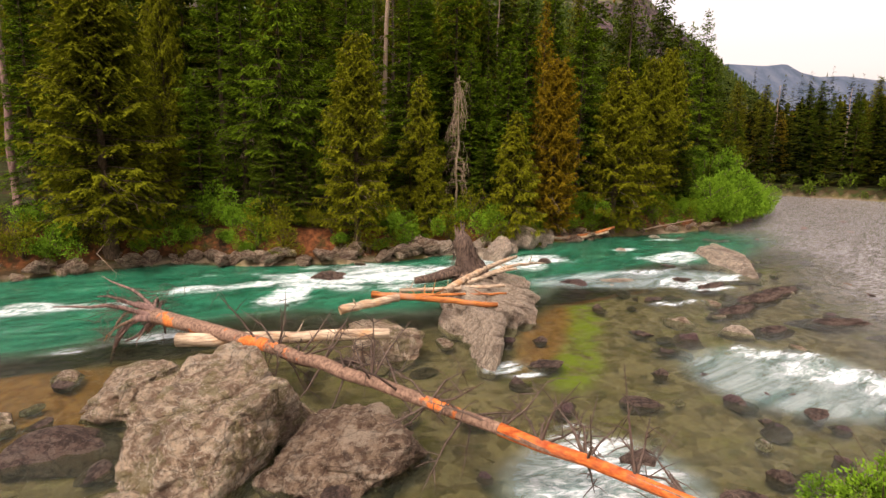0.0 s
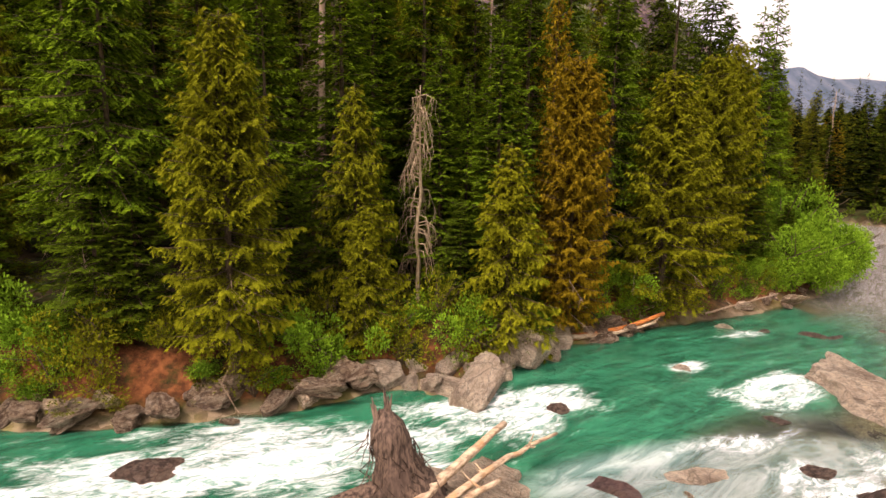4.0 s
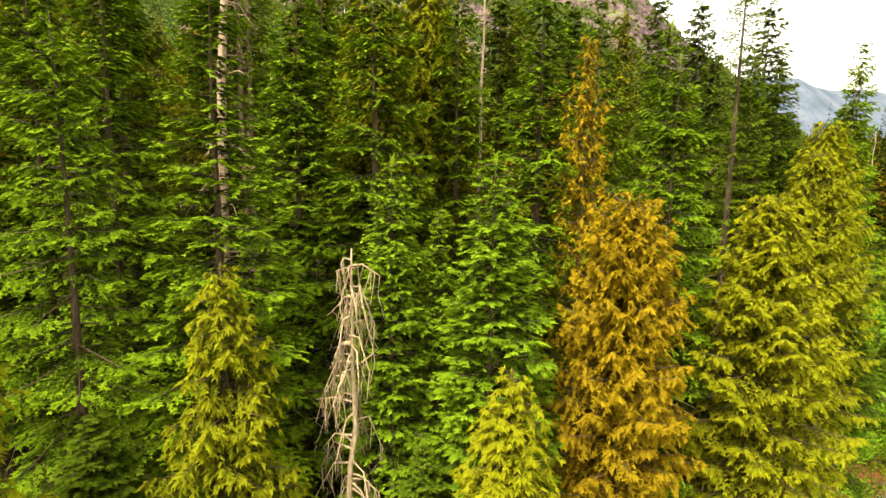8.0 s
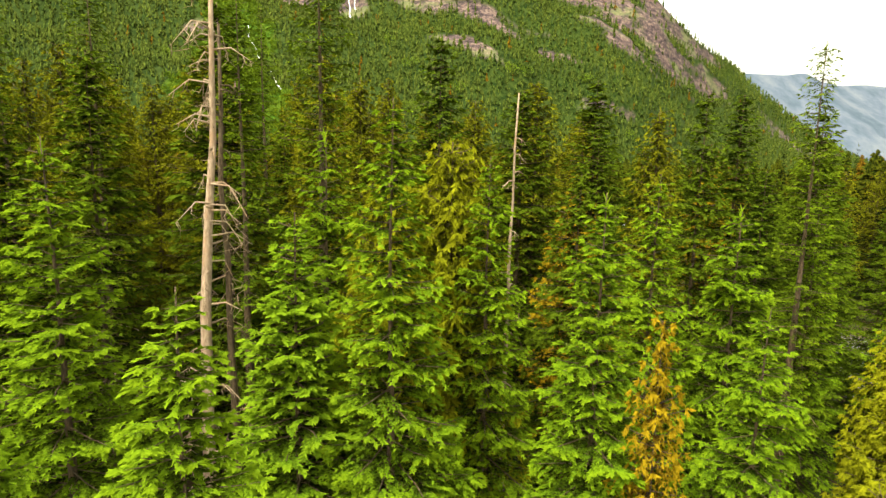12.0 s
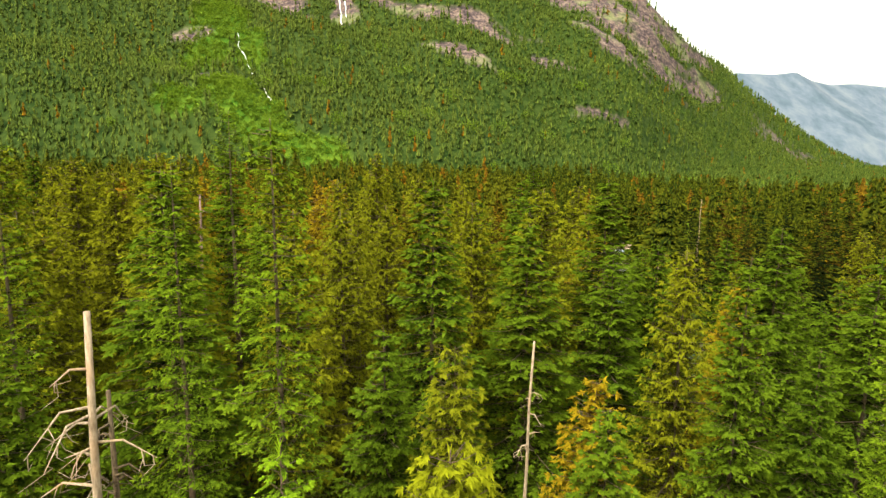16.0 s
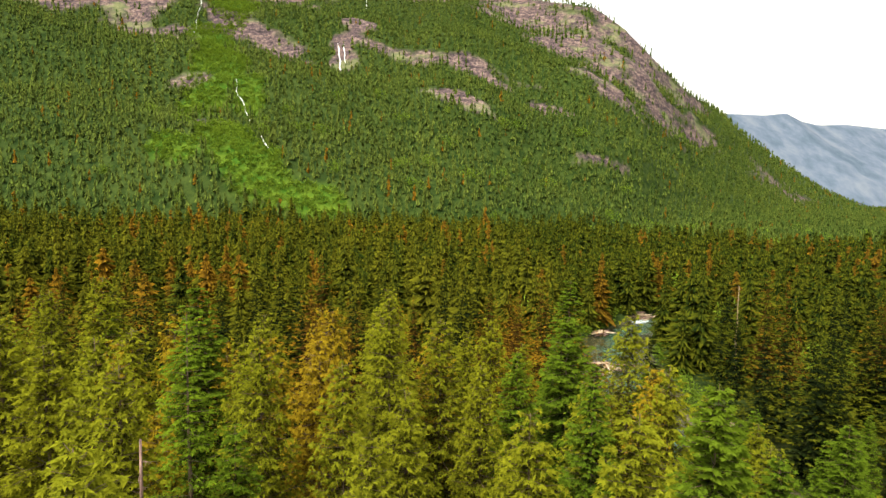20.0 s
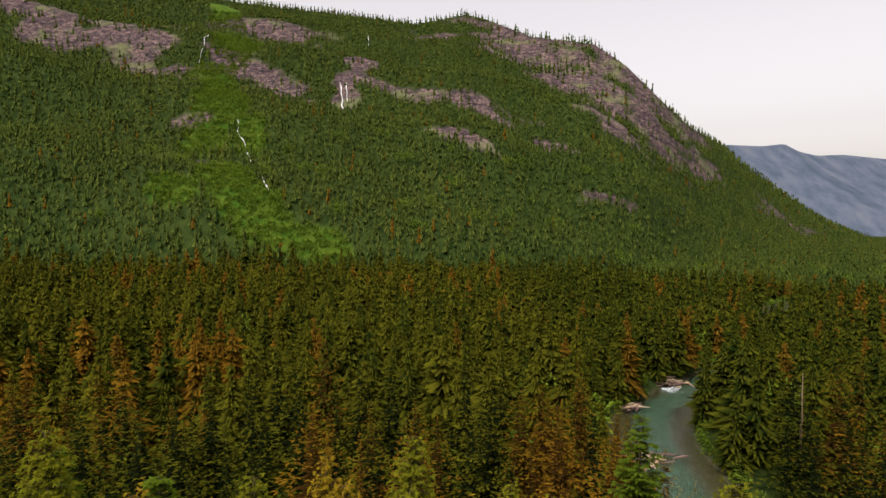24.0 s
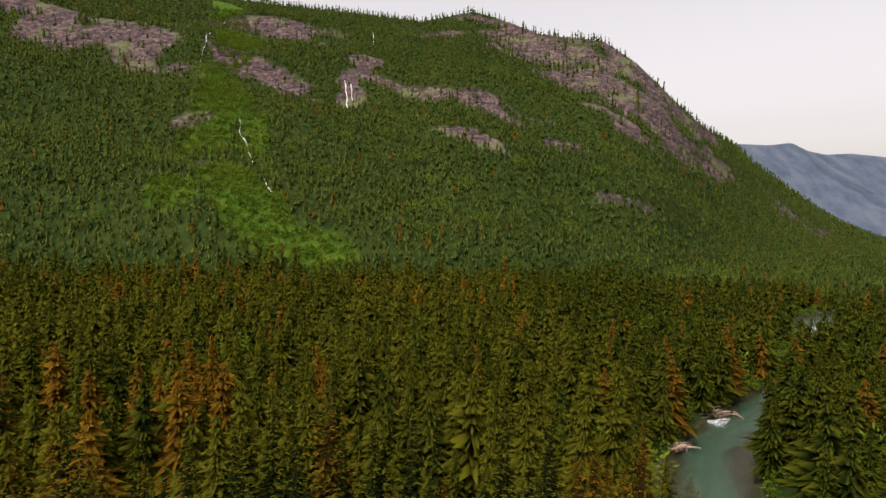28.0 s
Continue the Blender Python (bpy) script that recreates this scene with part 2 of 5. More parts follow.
TWIG = wood("dead_twigs", (0.055, 0.038, 0.030), (0.14, 0.098, 0.072), (0.10, 0.06, 0.045))


def stone(name, a, b, c, moss=0.0):
    k = Nodes(name)
    broad, mid = k.noise(0.8, 4), k.noise(3.4, 8, 0.68)
    bands = k.noise(1.8, 6, 0.65, k.stretch(0.5, 0.7, 3.2, rot=(0.5, 0.35, 0.2)))
    crack = k.n.new("ShaderNodeTexVoronoi")
    crack.feature = "DISTANCE_TO_EDGE"
    crack.inputs["Scale"].default_value = 1.7
    warp = k.n.new("ShaderNodeMix")
    warp.data_type = "VECTOR"
    warp.inputs["Factor"].default_value = 0.35
    k.link(k.co, warp.inputs["A"])
    wn_ = k.n.new("ShaderNodeTexNoise")
    wn_.inputs["Scale"].default_value = 2.2
    k.link(k.co, wn_.inputs["Vector"])
    k.link(wn_.outputs["Color"], warp.inputs["B"])
    k.link(warp.outputs["Result"], crack.inputs["Vector"])
    seam = k.span(crack.outputs["Distance"], 0.0, 0.035)
    fissure = k.n.new("ShaderNodeTexVoronoi")
    fissure.feature = "DISTANCE_TO_EDGE"
    fissure.inputs["Scale"].default_value = 5.5
    k.link(warp.outputs["Result"], fissure.inputs["Vector"])
    thin = k.span(fissure.outputs["Distance"], 0.0, 0.05)
    col = k.mix(k.span(mid, 0.40, 0.60), a, b)
    col = k.mix(k.span(bands, 0.50, 0.62, 0.0, 0.85), col, c)
    col = k.mix(k.span(broad, 0.52, 0.64, 0.0, 0.6), col, (0.19, 0.115, 0.075))
    if moss:
        col = k.mix(k.span(k.noise(1.3, 6, 0.75), 0.50, 0.58, 0.0, moss), col, (0.27, 0.23, 0.075))
    speck = k.noise(8, 8, 0.8)
    col = k.mix(k.span(speck, 0.54, 0.62, 0.0, 0.45), col, (0.045, 0.030, 0.022))
    col = k.mix(k.span(k.noise(4.5, 8, 0.8, distort=0.6), 0.54, 0.60, 0.0, 0.8), col, c)
    col = k.mix(k.math("MULTIPLY", k.math("SUBTRACT", 1.0, seam), 0.45), col, (0.035, 0.025, 0.02))
    col = k.mix(k.math("MULTIPLY", k.math("SUBTRACT", 1.0, thin), 0.28), col, (0.05, 0.035, 0.028))
    fine = k.noise(16, 6, 0.7)
    k.bump(k.math("ADD", k.math("ADD", k.math("MULTIPLY", mid, 2.5), k.math("MULTIPLY", k.math("ADD", fine, speck), 1.6)), k.math("ADD", k.math("MULTIPLY", seam, 0.6), k.math("MULTIPLY", thin, 0.3))), 1.0, 0.3)
    return k.done(col, 0.78, 0.3)


ROCK = stone("weathered_grey_rock", (0.34, 0.215, 0.130), (0.80, 0.62, 0.42), (0.90, 0.76, 0.56), 0.6)
ROCK_DARK = stone("wet_brown_rock", (0.070, 0.042, 0.030), (0.23, 0.145, 0.105), (0.28, 0.20, 0.15))
ROCK_PALE = stone("pale_slab_rock", (0.52, 0.40, 0.28), (0.88, 0.75, 0.57), (0.68, 0.53, 0.38))
ROCK_BROWN = stone("brown_bank_rock", (0.17, 0.100, 0.058), (0.50, 0.355, 0.23), (0.66, 0.53, 0.38))
ROCK_MAROON = stone("maroon_river_stone", (0.13, 0.07, 0.062), (0.25, 0.145, 0.13), (0.19, 0.12, 0.105))


# ---- the lie of the land ----
LEFT_BANK = [(-400, -90), (-80, 10), (-40, 24), (-25, 29), (-18, 33), (-11.5, 32.6), (-5.5, 33.9), (-2, 35.9),
             (2, 36.2), (5.2, 40.5), (9.4, 42.9), (13, 44.8), (17, 46.5), (24, 50.5), (31, 58), (37, 68), (39, 80),
             (38, 95), (32.5, 113), (27, 131), (25, 150), (26, 166), (29, 180), (31, 192), (38, 204), (43, 211), (61, 232),
             (82, 251), (102, 271), (147, 336), (182, 396), (232, 430), (335, 450), (700, 466)]
RIGHT_BANK = [(-400, -130), (-60, -24), (-22, -11), (-6, -6), (2, 1), (7, 8), (12, 9.5), (24, 11), (48, 26), (66, 50), (76, 70),
              (72, 84), (59, 96), (47, 114), (41, 136), (43, 156), (47, 164), (48.5, 172), (48.5, 180), (51, 190), (58, 204), (68, 216), (76, 230),
              (91, 250), (109, 276), (165, 336), (196, 378), (240, 402), (335, 418), (700, 430)]
MAIN_CURRENT = [(-400, -105), (-80, -2), (-40, 17), (-22, 25), (-10, 29.5), (0, 32.5), (8, 38), (17, 42.5), (27, 49), (38, 61),
                (47, 76), (49, 92), (39.5, 114), (34, 136), (34.5, 155), (38, 170), (40, 182), (43, 195), (50, 210), (67, 228), (86, 247),
                (107, 272), (157, 334), (190, 388), (236, 416), (335, 434), (700, 448)]


def to_line(x, y, line):
    """The distance to a line, how far along it that is, and on which side."""
    x, y = np.asarray(x, float), np.asarray(y, float)
    best, s_at, side = np.full(x.shape, 1e9), np.zeros(x.shape), np.zeros(x.shape)
    run = 0.0
    for (ax, ay), (bx, by) in zip(line, line[1:]):
        dx, dy = bx - ax, by - ay
        ll = dx * dx + dy * dy
        t = np.clip(((x - ax) * dx + (y - ay) * dy) / ll, 0, 1)
        px, py = x - ax - t * dx, y - ay - t * dy
        d = np.hypot(px, py)
        m = d < best
        best = np.where(m, d, best)
        s_at = np.where(m, run + t * math.sqrt(ll), s_at)
        side = np.where(m, np.sign(dx * py - dy * px), side)
        run += math.sqrt(ll)
    return best, s_at, side


def shore(x, y):
    """The distance from the water's edge: land positive, river negative."""
    dl, _, sl = to_line(x, y, LEFT_BANK)
    dr, _, sr = to_line(x, y, RIGHT_BANK)
    inside = (sl <= 0) & (sr >= 0)
    return np.where(inside, -np.minimum(dl, dr), np.minimum(dl, dr))


def water_level(y):
    return -1.4 + 1.7 * smooth(10, 42, y)


# the mountain: bearings (tangent from the valley's mouth), foot distance, ridge distance, ridge height
SIDE = np.array([-3.0, -1.6, -0.78, -0.40, -0.14, -0.04, 0.046, 0.086, 0.165, 0.275, 0.335, 0.385, 0.445, 0.51, 0.585, 0.655, 0.715, 0.78, 1.0])
FOOT = np.array([420, 360, 330, 330, 340, 345, 350, 355, 370, 400, 420, 450, 500, 560, 640, 760, 950, 1200, 1500.0])
RIDGE = np.array([900, 950, 1000, 1050, 1050, 1020, 1050, 1050, 1000, 930, 900, 890, 950, 1100, 1250, 1400, 1500, 1600, 1700.0])
HEIGHT = np.array([520, 520, 500, 470, 434, 408, 434, 424, 378, 345, 302, 258, 222, 204, 153, 95, 53, 15, 5.0])


def land(x, y):
    x, y = np.asarray(x, float), np.asarray(y, float)
    d = np.maximum(y - 83, 30.0)
    u = (x + 10) / d
    foot, ridge, top = np.interp(u, SIDE, FOOT), np.interp(u, SIDE, RIDGE), np.interp(u, SIDE, HEIGHT)
    t = (d - foot) / (ridge - foot)
    rough = fbm(x / 95, y / 95, 11, 5) * 16 + fbm(x / 300, y / 300, 5, 2) * 22
    slope = np.clip(t, 0, 1)
    slope = slope + 0.02 * np.sin(slope * 26 + u * 4) * (slope < 1)
    high = 10 + (top - 10) * slope + rough * smooth(0, 0.25, t) * smooth(1.0, 0.8, t) * smooth(0, 120, top)
    behind = np.maximum(top - (d - ridge) * 0.55, 4 + 0 * d)
    hill = np.where(t > 1, behind, np.where(t > 0, high, 3 + 7 * smooth(0.45, 1.0, d / foot)))
    s = shore(x, y)
    base = water_level(y)
    bank = base + 0.15 + 1.7 * smooth(0.2, 2.6, s) + 0.8 * smooth(5, 30, s) + fbm(x / 4, y / 4, 3, 3) * 0.35 * smooth(0, 2, s)
    ground = bank + np.maximum(hill - 3, 0) * smooth(10, 120, s)
    dm, _, _ = to_line(x, y, MAIN_CURRENT)
    deep = 0.35 + 1.5 * smooth(9, 2, dm) + 0.5 * smooth(60, 200, y)
    bed = base - deep * smooth(0, 4, -s) - 0.05 + fbm(x / 1.6, y / 1.6, 9, 3) * 0.22
    return np.where(s > 0, ground, bed)


def steps(*stretches):
    out = []
    for a, b, n in stretches:
        out += list(np.linspace(a, b, n, endpoint=False))
    return np.array(out + [stretches[-1][1]])


def grid(xs, ys):
    X, Y = np.meshgrid(xs, ys)
    nx, ny = len(xs), len(ys)
    i = (np.arange(ny - 1)[:, None] * nx + np.arange(nx - 1)[None, :]).ravel()
    return X.ravel(), Y.ravel(), np.stack([i, i + 1, i + nx + 1, i + nx], 1)


# ---- ground ----
def ground_material():
    k = Nodes("ground_cover")
    fine, mid, wide = k.noise(3.0, 6, 0.65), k.noise(0.35, 5, 0.6), k.noise(0.035, 4)
    floor = k.mix(k.span(mid, 0.35, 0.65), (0.016, 0.012, 0.007), (0.048, 0.032, 0.015))
    floor = k.mix(k.span(k.noise(0.9, 5, 0.65), 0.42, 0.62, 0, 0.85), floor, (0.026, 0.044, 0.010))
    green = k.mix(k.span(k.noise(0.08, 6, 0.7), 0.35, 0.65), (0.028, 0.074, 0.006), (0.066, 0.106, 0.010))
    scree = k.math("ADD", k.math("MULTIPLY", k.noise(0.10, 8, 0.78, k.stretch(1, 0.6, 1.8)), 0.6), k.math("MULTIPLY", k.noise(0.30, 6, 0.75, k.stretch(1, 1, 0.35)), 0.4))
    crag = k.ramp(k.span(scree, 0.37, 0.63), [(0.0, (0.016, 0.013, 0.015)), (0.42, (0.055, 0.040, 0.044)), (0.72, (0.115, 0.078, 0.068)), (1.0, (0.19, 0.145, 0.13))])
    crag = k.mix(k.span(k.noise(0.022, 5, 0.6), 0.52, 0.66, 0, 0.6), crag, (0.12, 0.15, 0.05))
    pebble = k.n.new("ShaderNodeTexVoronoi")
    pebble.inputs["Scale"].default_value = 2.4
    k.link(k.co, pebble.inputs["Vector"])
    bed = k.mix(k.span(fine, 0.3, 0.7), (0.12, 0.085, 0.04), (0.33, 0.235, 0.12))
    bed = k.mix(0.6, bed, k.mix(k.span(pebble.outputs["Color"], 0.2, 0.8), (0.07, 0.055, 0.04), (0.27, 0.21, 0.16)))
    bed = k.mix(k.span(mid, 0.5, 0.7, 0, 0.6), bed, (0.17, 0.17, 0.025))
    # up-valley floor: green undergrowth, darkened to stand in for shadow between trees
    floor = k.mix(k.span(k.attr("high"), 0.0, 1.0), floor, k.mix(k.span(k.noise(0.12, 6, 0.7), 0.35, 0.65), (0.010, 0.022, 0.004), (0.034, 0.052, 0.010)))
    floor = k.mix(k.math("MULTIPLY", k.attr("litter"), k.span(k.noise(0.7, 6, 0.7), 0.36, 0.56)), floor, k.mix(k.span(fine, 0.3, 0.7), (0.055, 0.020, 0.010), (0.20, 0.075, 0.028)))
    c = k.mix(k.attr("meadow"), floor, green)
    c = k.mix(k.attr("crag"), c, crag)
    bed = k.mix(k.math("MULTIPLY", k.attr("algae"), k.span(k.noise(1.2, 5, 0.7), 0.3, 0.62)), bed, (0.22, 0.29, 0.02))
    bed = k.mix(k.math("MULTIPLY", k.attr("ochre"), 0.85), bed, k.mix(k.span(fine, 0.3, 0.7), (0.20, 0.075, 0.022), (0.42, 0.20, 0.07)))
    # up-valley bed is darkened too, as shaded wet stones
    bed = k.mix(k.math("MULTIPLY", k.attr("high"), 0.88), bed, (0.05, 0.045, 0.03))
    c = k.mix(k.attr("bed"), c, bed)
    k.bump(k.math("ADD", fine, k.math("MULTIPLY", mid, 3.0)), 0.7, 0.15)
    return k.done(c, 0.95, 0.05)


# rock faces and open tracks on the mountainside: bearing from the valley's mouth, share of the slope, half-spans of both, fall to the right
CRAGS = [(-0.69, 0.62, 0.115, 0.075, 0.4), (-0.55, 0.58, 0.11, 0.085, 0.7), (-0.46, 0.70, 0.04, 0.07, 0.0), (-0.37, 0.55, 0.06, 0.06, 0.0), (-0.28, 0.75, 0.10, 0.07, 0.3), (-0.22, 0.70, 0.05, 0.07, 0.0),
         (-0.28, 0.49, 0.06, 0.035, 0.3), (-0.14, 0.60, 0.03, 0.08, 0.0), (-0.165, 0.48, 0.022, 0.05, 0.0), (-0.02, 0.90, 0.09, 0.05, 0.3),
         (0.0, 0.485, 0.15, 0.02, 0.22), (0.042, 0.275, 0.06, 0.022, 0.5), (0.213, 0.366, 0.045, 0.022, 0.6), (0.10, 0.43, 0.06, 0.015, 0.4),
         (0.15, 0.89, 0.12, 0.13, 0.2), (0.28, 0.77, 0.14, 0.19, 0.5), (0.33, 0.95, 0.07, 0.12, 0.0), (0.38, 0.90, 0.06, 0.14, 0.0), (0.31, 0.50, 0.07, 0.035, 0.4),
         (0.40, 0.66, 0.09, 0.14, 0.8), (0.44, 0.86, 0.05, 0.12, 0.0), (0.463, 0.62, 0.05, 0.10, 0.6), (0.594, 0.48, 0.03, 0.09, 1.0), (0.675, 0.34, 0.03, 0.07, 0.6),
         (-0.433, 0.20, 0.055, 0.018, 0.0), (-0.44, 0.32, 0.04, 0.012, 0.0), (0.31, 0.19, 0.05, 0.010, 0.0)]
MEADOWS = [(-0.375, 0.85, 0.035, 0.12, 0.0), (-0.36, 0.63, 0.05, 0.10, 0.0), (-0.40, 0.47, 0.045, 0.09, 0.0), (-0.385, 0.34, 0.06, 0.07, 0.0), (-0.41, 0.27, 0.05, 0.05, 0.0),
           (-0.335, 0.27, 0.035, 0.06, 0.0), (-0.385, 0.15, 0.07, 0.05, 0.2), (-0.345, 0.10, 0.075, 0.045, 0.2), (-0.30, 0.07, 0.07, 0.03, 0.2), (-0.23, 0.05, 0.085, 0.022, 0.2), (-0.48, 0.12, 0.05, 0.03, 0.0)]


def on_slope(x, y, shapes, rough=1.0):
    d = np.maximum(y - 83, 30.0)
    u = (x + 10) / d
    foot, ridge = np.interp(u, SIDE, FOOT), np.interp(u, SIDE, RIDGE)
    t = (d - foot) / (ridge - foot)
    ragged = rough * (0.5 * fbm(x / 40, y / 40, 21, 4) + 0.28 * np.sin(t * 95 + 3 * fbm(x / 60, y / 60, 25, 2)))
    out = np.zeros(np.shape(x))
    for uc, tc, du, dt, fall in shapes:
        q = np.hypot((u - uc) / du, (t - tc + fall * (u - uc)) / dt)
        out = np.maximum(out, smooth(1.05, 0.75, q + ragged))
    return out * (t > 0)


def blob(x, y, shapes):
    out = np.zeros(np.shape(x))
    for cx, cy, rx, ry, turn in shapes:
        c, s = math.cos(radians(turn)), math.sin(radians(turn))
        dx, dy = x - cx, y - cy
        q = np.hypot((dx * c + dy * s) / rx, (-dx * s + dy * c) / ry)
        out = np.maximum(out, smooth(1.15, 0.75, q + 0.35 * fbm(x / 22, y / 22, 21, 3)))
    return out


def cover(x, y):
    """How far bare rock and open meadow take the place of woods."""
    crag = on_slope(x, y, CRAGS)
    meadow = on_slope(x, y, MEADOWS, 0.45)
    return crag, meadow


GX = steps((-3000, -700, 24), (-700, -60, 130), (-60, -20, 32), (-20, 22, 84), (22, 110, 70), (110, 500, 100), (500, 3200, 60))
GY = steps((-300, -20, 14), (-20, 8, 20), (8, 40, 64), (40, 120, 60), (120, 270, 75), (270, 1250, 190), (1250, 5000, 40))
gx, gy, gf = grid(GX, GY)
gz = land(gx, gy)
g_crag, g_meadow = cover(gx, gy)
g_shore = shore(gx, gy)
g_bed = smooth(0.6, -0.3, g_shore)
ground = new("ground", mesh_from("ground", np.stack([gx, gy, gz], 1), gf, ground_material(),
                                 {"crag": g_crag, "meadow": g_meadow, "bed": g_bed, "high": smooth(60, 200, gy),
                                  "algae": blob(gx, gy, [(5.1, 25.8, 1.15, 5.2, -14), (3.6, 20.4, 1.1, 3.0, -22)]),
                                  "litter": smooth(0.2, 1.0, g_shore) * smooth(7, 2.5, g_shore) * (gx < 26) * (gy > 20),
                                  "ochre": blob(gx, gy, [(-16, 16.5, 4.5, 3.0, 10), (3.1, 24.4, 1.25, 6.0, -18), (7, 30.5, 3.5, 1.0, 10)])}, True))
tagged(ground, "forest floor, gravel river bed and rocky mountainside", "ground", kind="structure")

# ---- river ----
FOAM = [(-4.5, 31.6, 10, 2.2, 12), (-12, 28.6, 5, 0.8, 18), (3.4, 34.6, 4.6, 1.8, 28), (-9.4, 28.2, 1.6, 2.6, -30), (-6.9, 28.6, 1.6, 0.8, 20), (-14.5, 21.4, 3.4, 0.5, 30), (13.6, 36.2, 3.6, 1.0, 30), (16, 43.2, 1.8, 0.5, 20),
        (11.3, 38.6, 1.3, 0.5, 30), (12.5, 30.2, 3.0, 1.1, -20), (2.2, 13.0, 2.6, 1.5, -55), (0.9, 11.8, 2.2, 1.8, -30), (11.2, 20.6, 3.4, 0.9, -12), (13.8, 18.6, 2.6, 1.1, -60), (1.4, 18.6, 0.9, 0.35, 20), (14.5, 31.5, 2.6, 0.7, 15), (10.5, 32.5, 3.2, 0.6, 10),
        (14.6, 18.0, 3.4, 2.2, -40), (12.0, 19.4, 3.0, 1.2, -15), (0.4, 19.3, 1.3, 0.5, 20), (9.5, 26.5, 2.2, 0.6, 10), (-8.4, 29.9, 1.7, 1.0, 20), (-22, 24, 6, 0.8, 20),
        (62, 228, 6, 2.5, 40), (50, 158, 4, 2, 80), (160, 335, 14, 4, 55), (180, 365, 10, 5, 50), (85, 246, 4, 1.4, 40)]


def water_material():
    k = Nodes("river_water")
    deep, foam = k.attr("deep"), k.attr("foam")
    flow = k.n.new("ShaderNodeCombineXYZ")
    k.link(k.attr("run"), flow.inputs[0])
    k.link(k.attr("across"), flow.inputs[1])
    streak = k.noise(1.0, 8, 0.7, k.stretch(0.35, 1.2, 1, flow.outputs[0]), 0.9)
    lace = k.noise(1.0, 5, 0.7, k.stretch(1.7, 4.2, 1, flow.outputs[0]), 1.2)
    shallow = k.mix(k.span(streak, 0.35, 0.7), (0.034, 0.058, 0.032), (0.125, 0.155, 0.110))
    # rippled shallows over pale stones, with the sky's grey sheen painted in
    shallow = k.mix(k.attr("riffle_sheen"), shallow, k.mix(k.span(lace, 0.36, 0.62), (0.15, 0.142, 0.133), (0.50, 0.475, 0.45)))
    jade = k.mix(k.span(streak, 0.35, 0.65), (0.004, 0.074, 0.038), (0.016, 0.165, 0.086))
    col = k.mix(k.span(deep, 0.25, 0.8), shallow, jade)
    col = k.mix(k.attr("milky"), col, k.mix(k.span(streak, 0.35, 0.65), (0.12, 0.22, 0.20), (0.46, 0.55, 0.53)))
    froth = k.math("ADD", k.math("MULTIPLY", streak, 0.6), k.math("MULTIPLY", lace, 0.4))
    white = k.span(k.math("SUBTRACT", froth, k.span(foam, 0.0, 1.0, 0.62, 0.29)), 0.0, 0.30)
    white = k.math("MULTIPLY", white, k.span(foam, 0.0, 0.25))
    col = k.mix(white, col, k.mix(k.span(lace, 0.35, 0.6), (0.30, 0.46, 0.42), (0.76, 0.80, 0.79)))
    wave = k.math("ADD", streak, k.math("MULTIPLY", k.noise(3.2, 4, 0.6), 0.5))
    k.bump(k.math("MULTIPLY", wave, k.math("ADD", 1.0, k.math("MULTIPLY", k.attr("riffle_sheen"), 1.2))), 0.85, 0.16)
    m = k.done(col, 0.6, 0.0)
    # murky body over clear shallows, under a mirror-like skin
    clear = k.n.new("ShaderNodeBsdfTransparent")
    clear.inputs["Color"].default_value = (0.78, 0.84, 0.62, 1)
    body = k.n.new("ShaderNodeMixShader")
    k.put(body.inputs[0], k.math("MAXIMUM", k.math("MAXIMUM", k.span(deep, 0.08, 0.75, 0.05, 0.95), k.math("MULTIPLY", k.math("MAXIMUM", k.attr("milky"), k.attr("riffle_sheen")), 0.7)), white))
    k.link(clear.outputs[0], body.inputs[1])
    k.link(k.bsdf.outputs[0], body.inputs[2])
    skin = k.n.new("ShaderNodeBsdfGlossy")
    skin.inputs["Roughness"].default_value = 0.12
    fres = k.n.new("ShaderNodeFresnel")
    fres.inputs["IOR"].default_value = 1.33
    nrm = k.bsdf.inputs["Normal"].links[0].from_socket
    k.link(nrm, skin.inputs["Normal"])
    k.link(nrm, fres.inputs["Normal"])
    top = k.n.new("ShaderNodeMixShader")
    k.link(k.math("MULTIPLY", fres.outputs[0], k.math("SUBTRACT", 1.0, k.math("MULTIPLY", white, 0.85))), top.inputs[0])
    k.link(body.outputs[0], top.inputs[1])
    k.link(skin.outputs[0], top.inputs[2])
    k.link(top.outputs[0], k.n["Material Output"].inputs["Surface"])
    return m


wx, wy, wf = grid(steps((-400, -60, 40), (-60, 90, 280), (90, 830, 180)), steps((-130, -12, 30), (-12, 72, 220), (72, 420, 220), (420, 1200, 90)))
ws = shore(wx, wy)
keep = (ws[wf] < 1.2).any(1)
used, back = np.unique(wf[keep], return_inverse=True)
wx, wy, ws, wf = wx[used], wy[used], ws[used], back.reshape(-1, 4)
w_main, w_run, w_side = to_line(wx, wy, MAIN_CURRENT)
w_foam = np.zeros(wx.shape)
for cx, cy, rx, ry, turn in FOAM:
    c, q = math.cos(radians(turn)), math.sin(radians(turn))
    far = np.hypot(((wx - cx) * c + (wy - cy) * q) / (rx * 1.25), ((wy - cy) * c - (wx - cx) * q) / (ry * 1.7))
    w_foam = np.maximum(w_foam, smooth(1.25, 0.0, far + 0.6 * fbm(wx / 1.9, wy / 0.9, 23, 4)))
w_foam = np.maximum(w_foam, 0.25 * smooth(7.5, 2, w_main + 2 * fbm(wx / 6, wy / 4, 27, 2)) * smooth(70, 40, wy))
w_left, _, _ = to_line(wx, wy, LEFT_BANK)
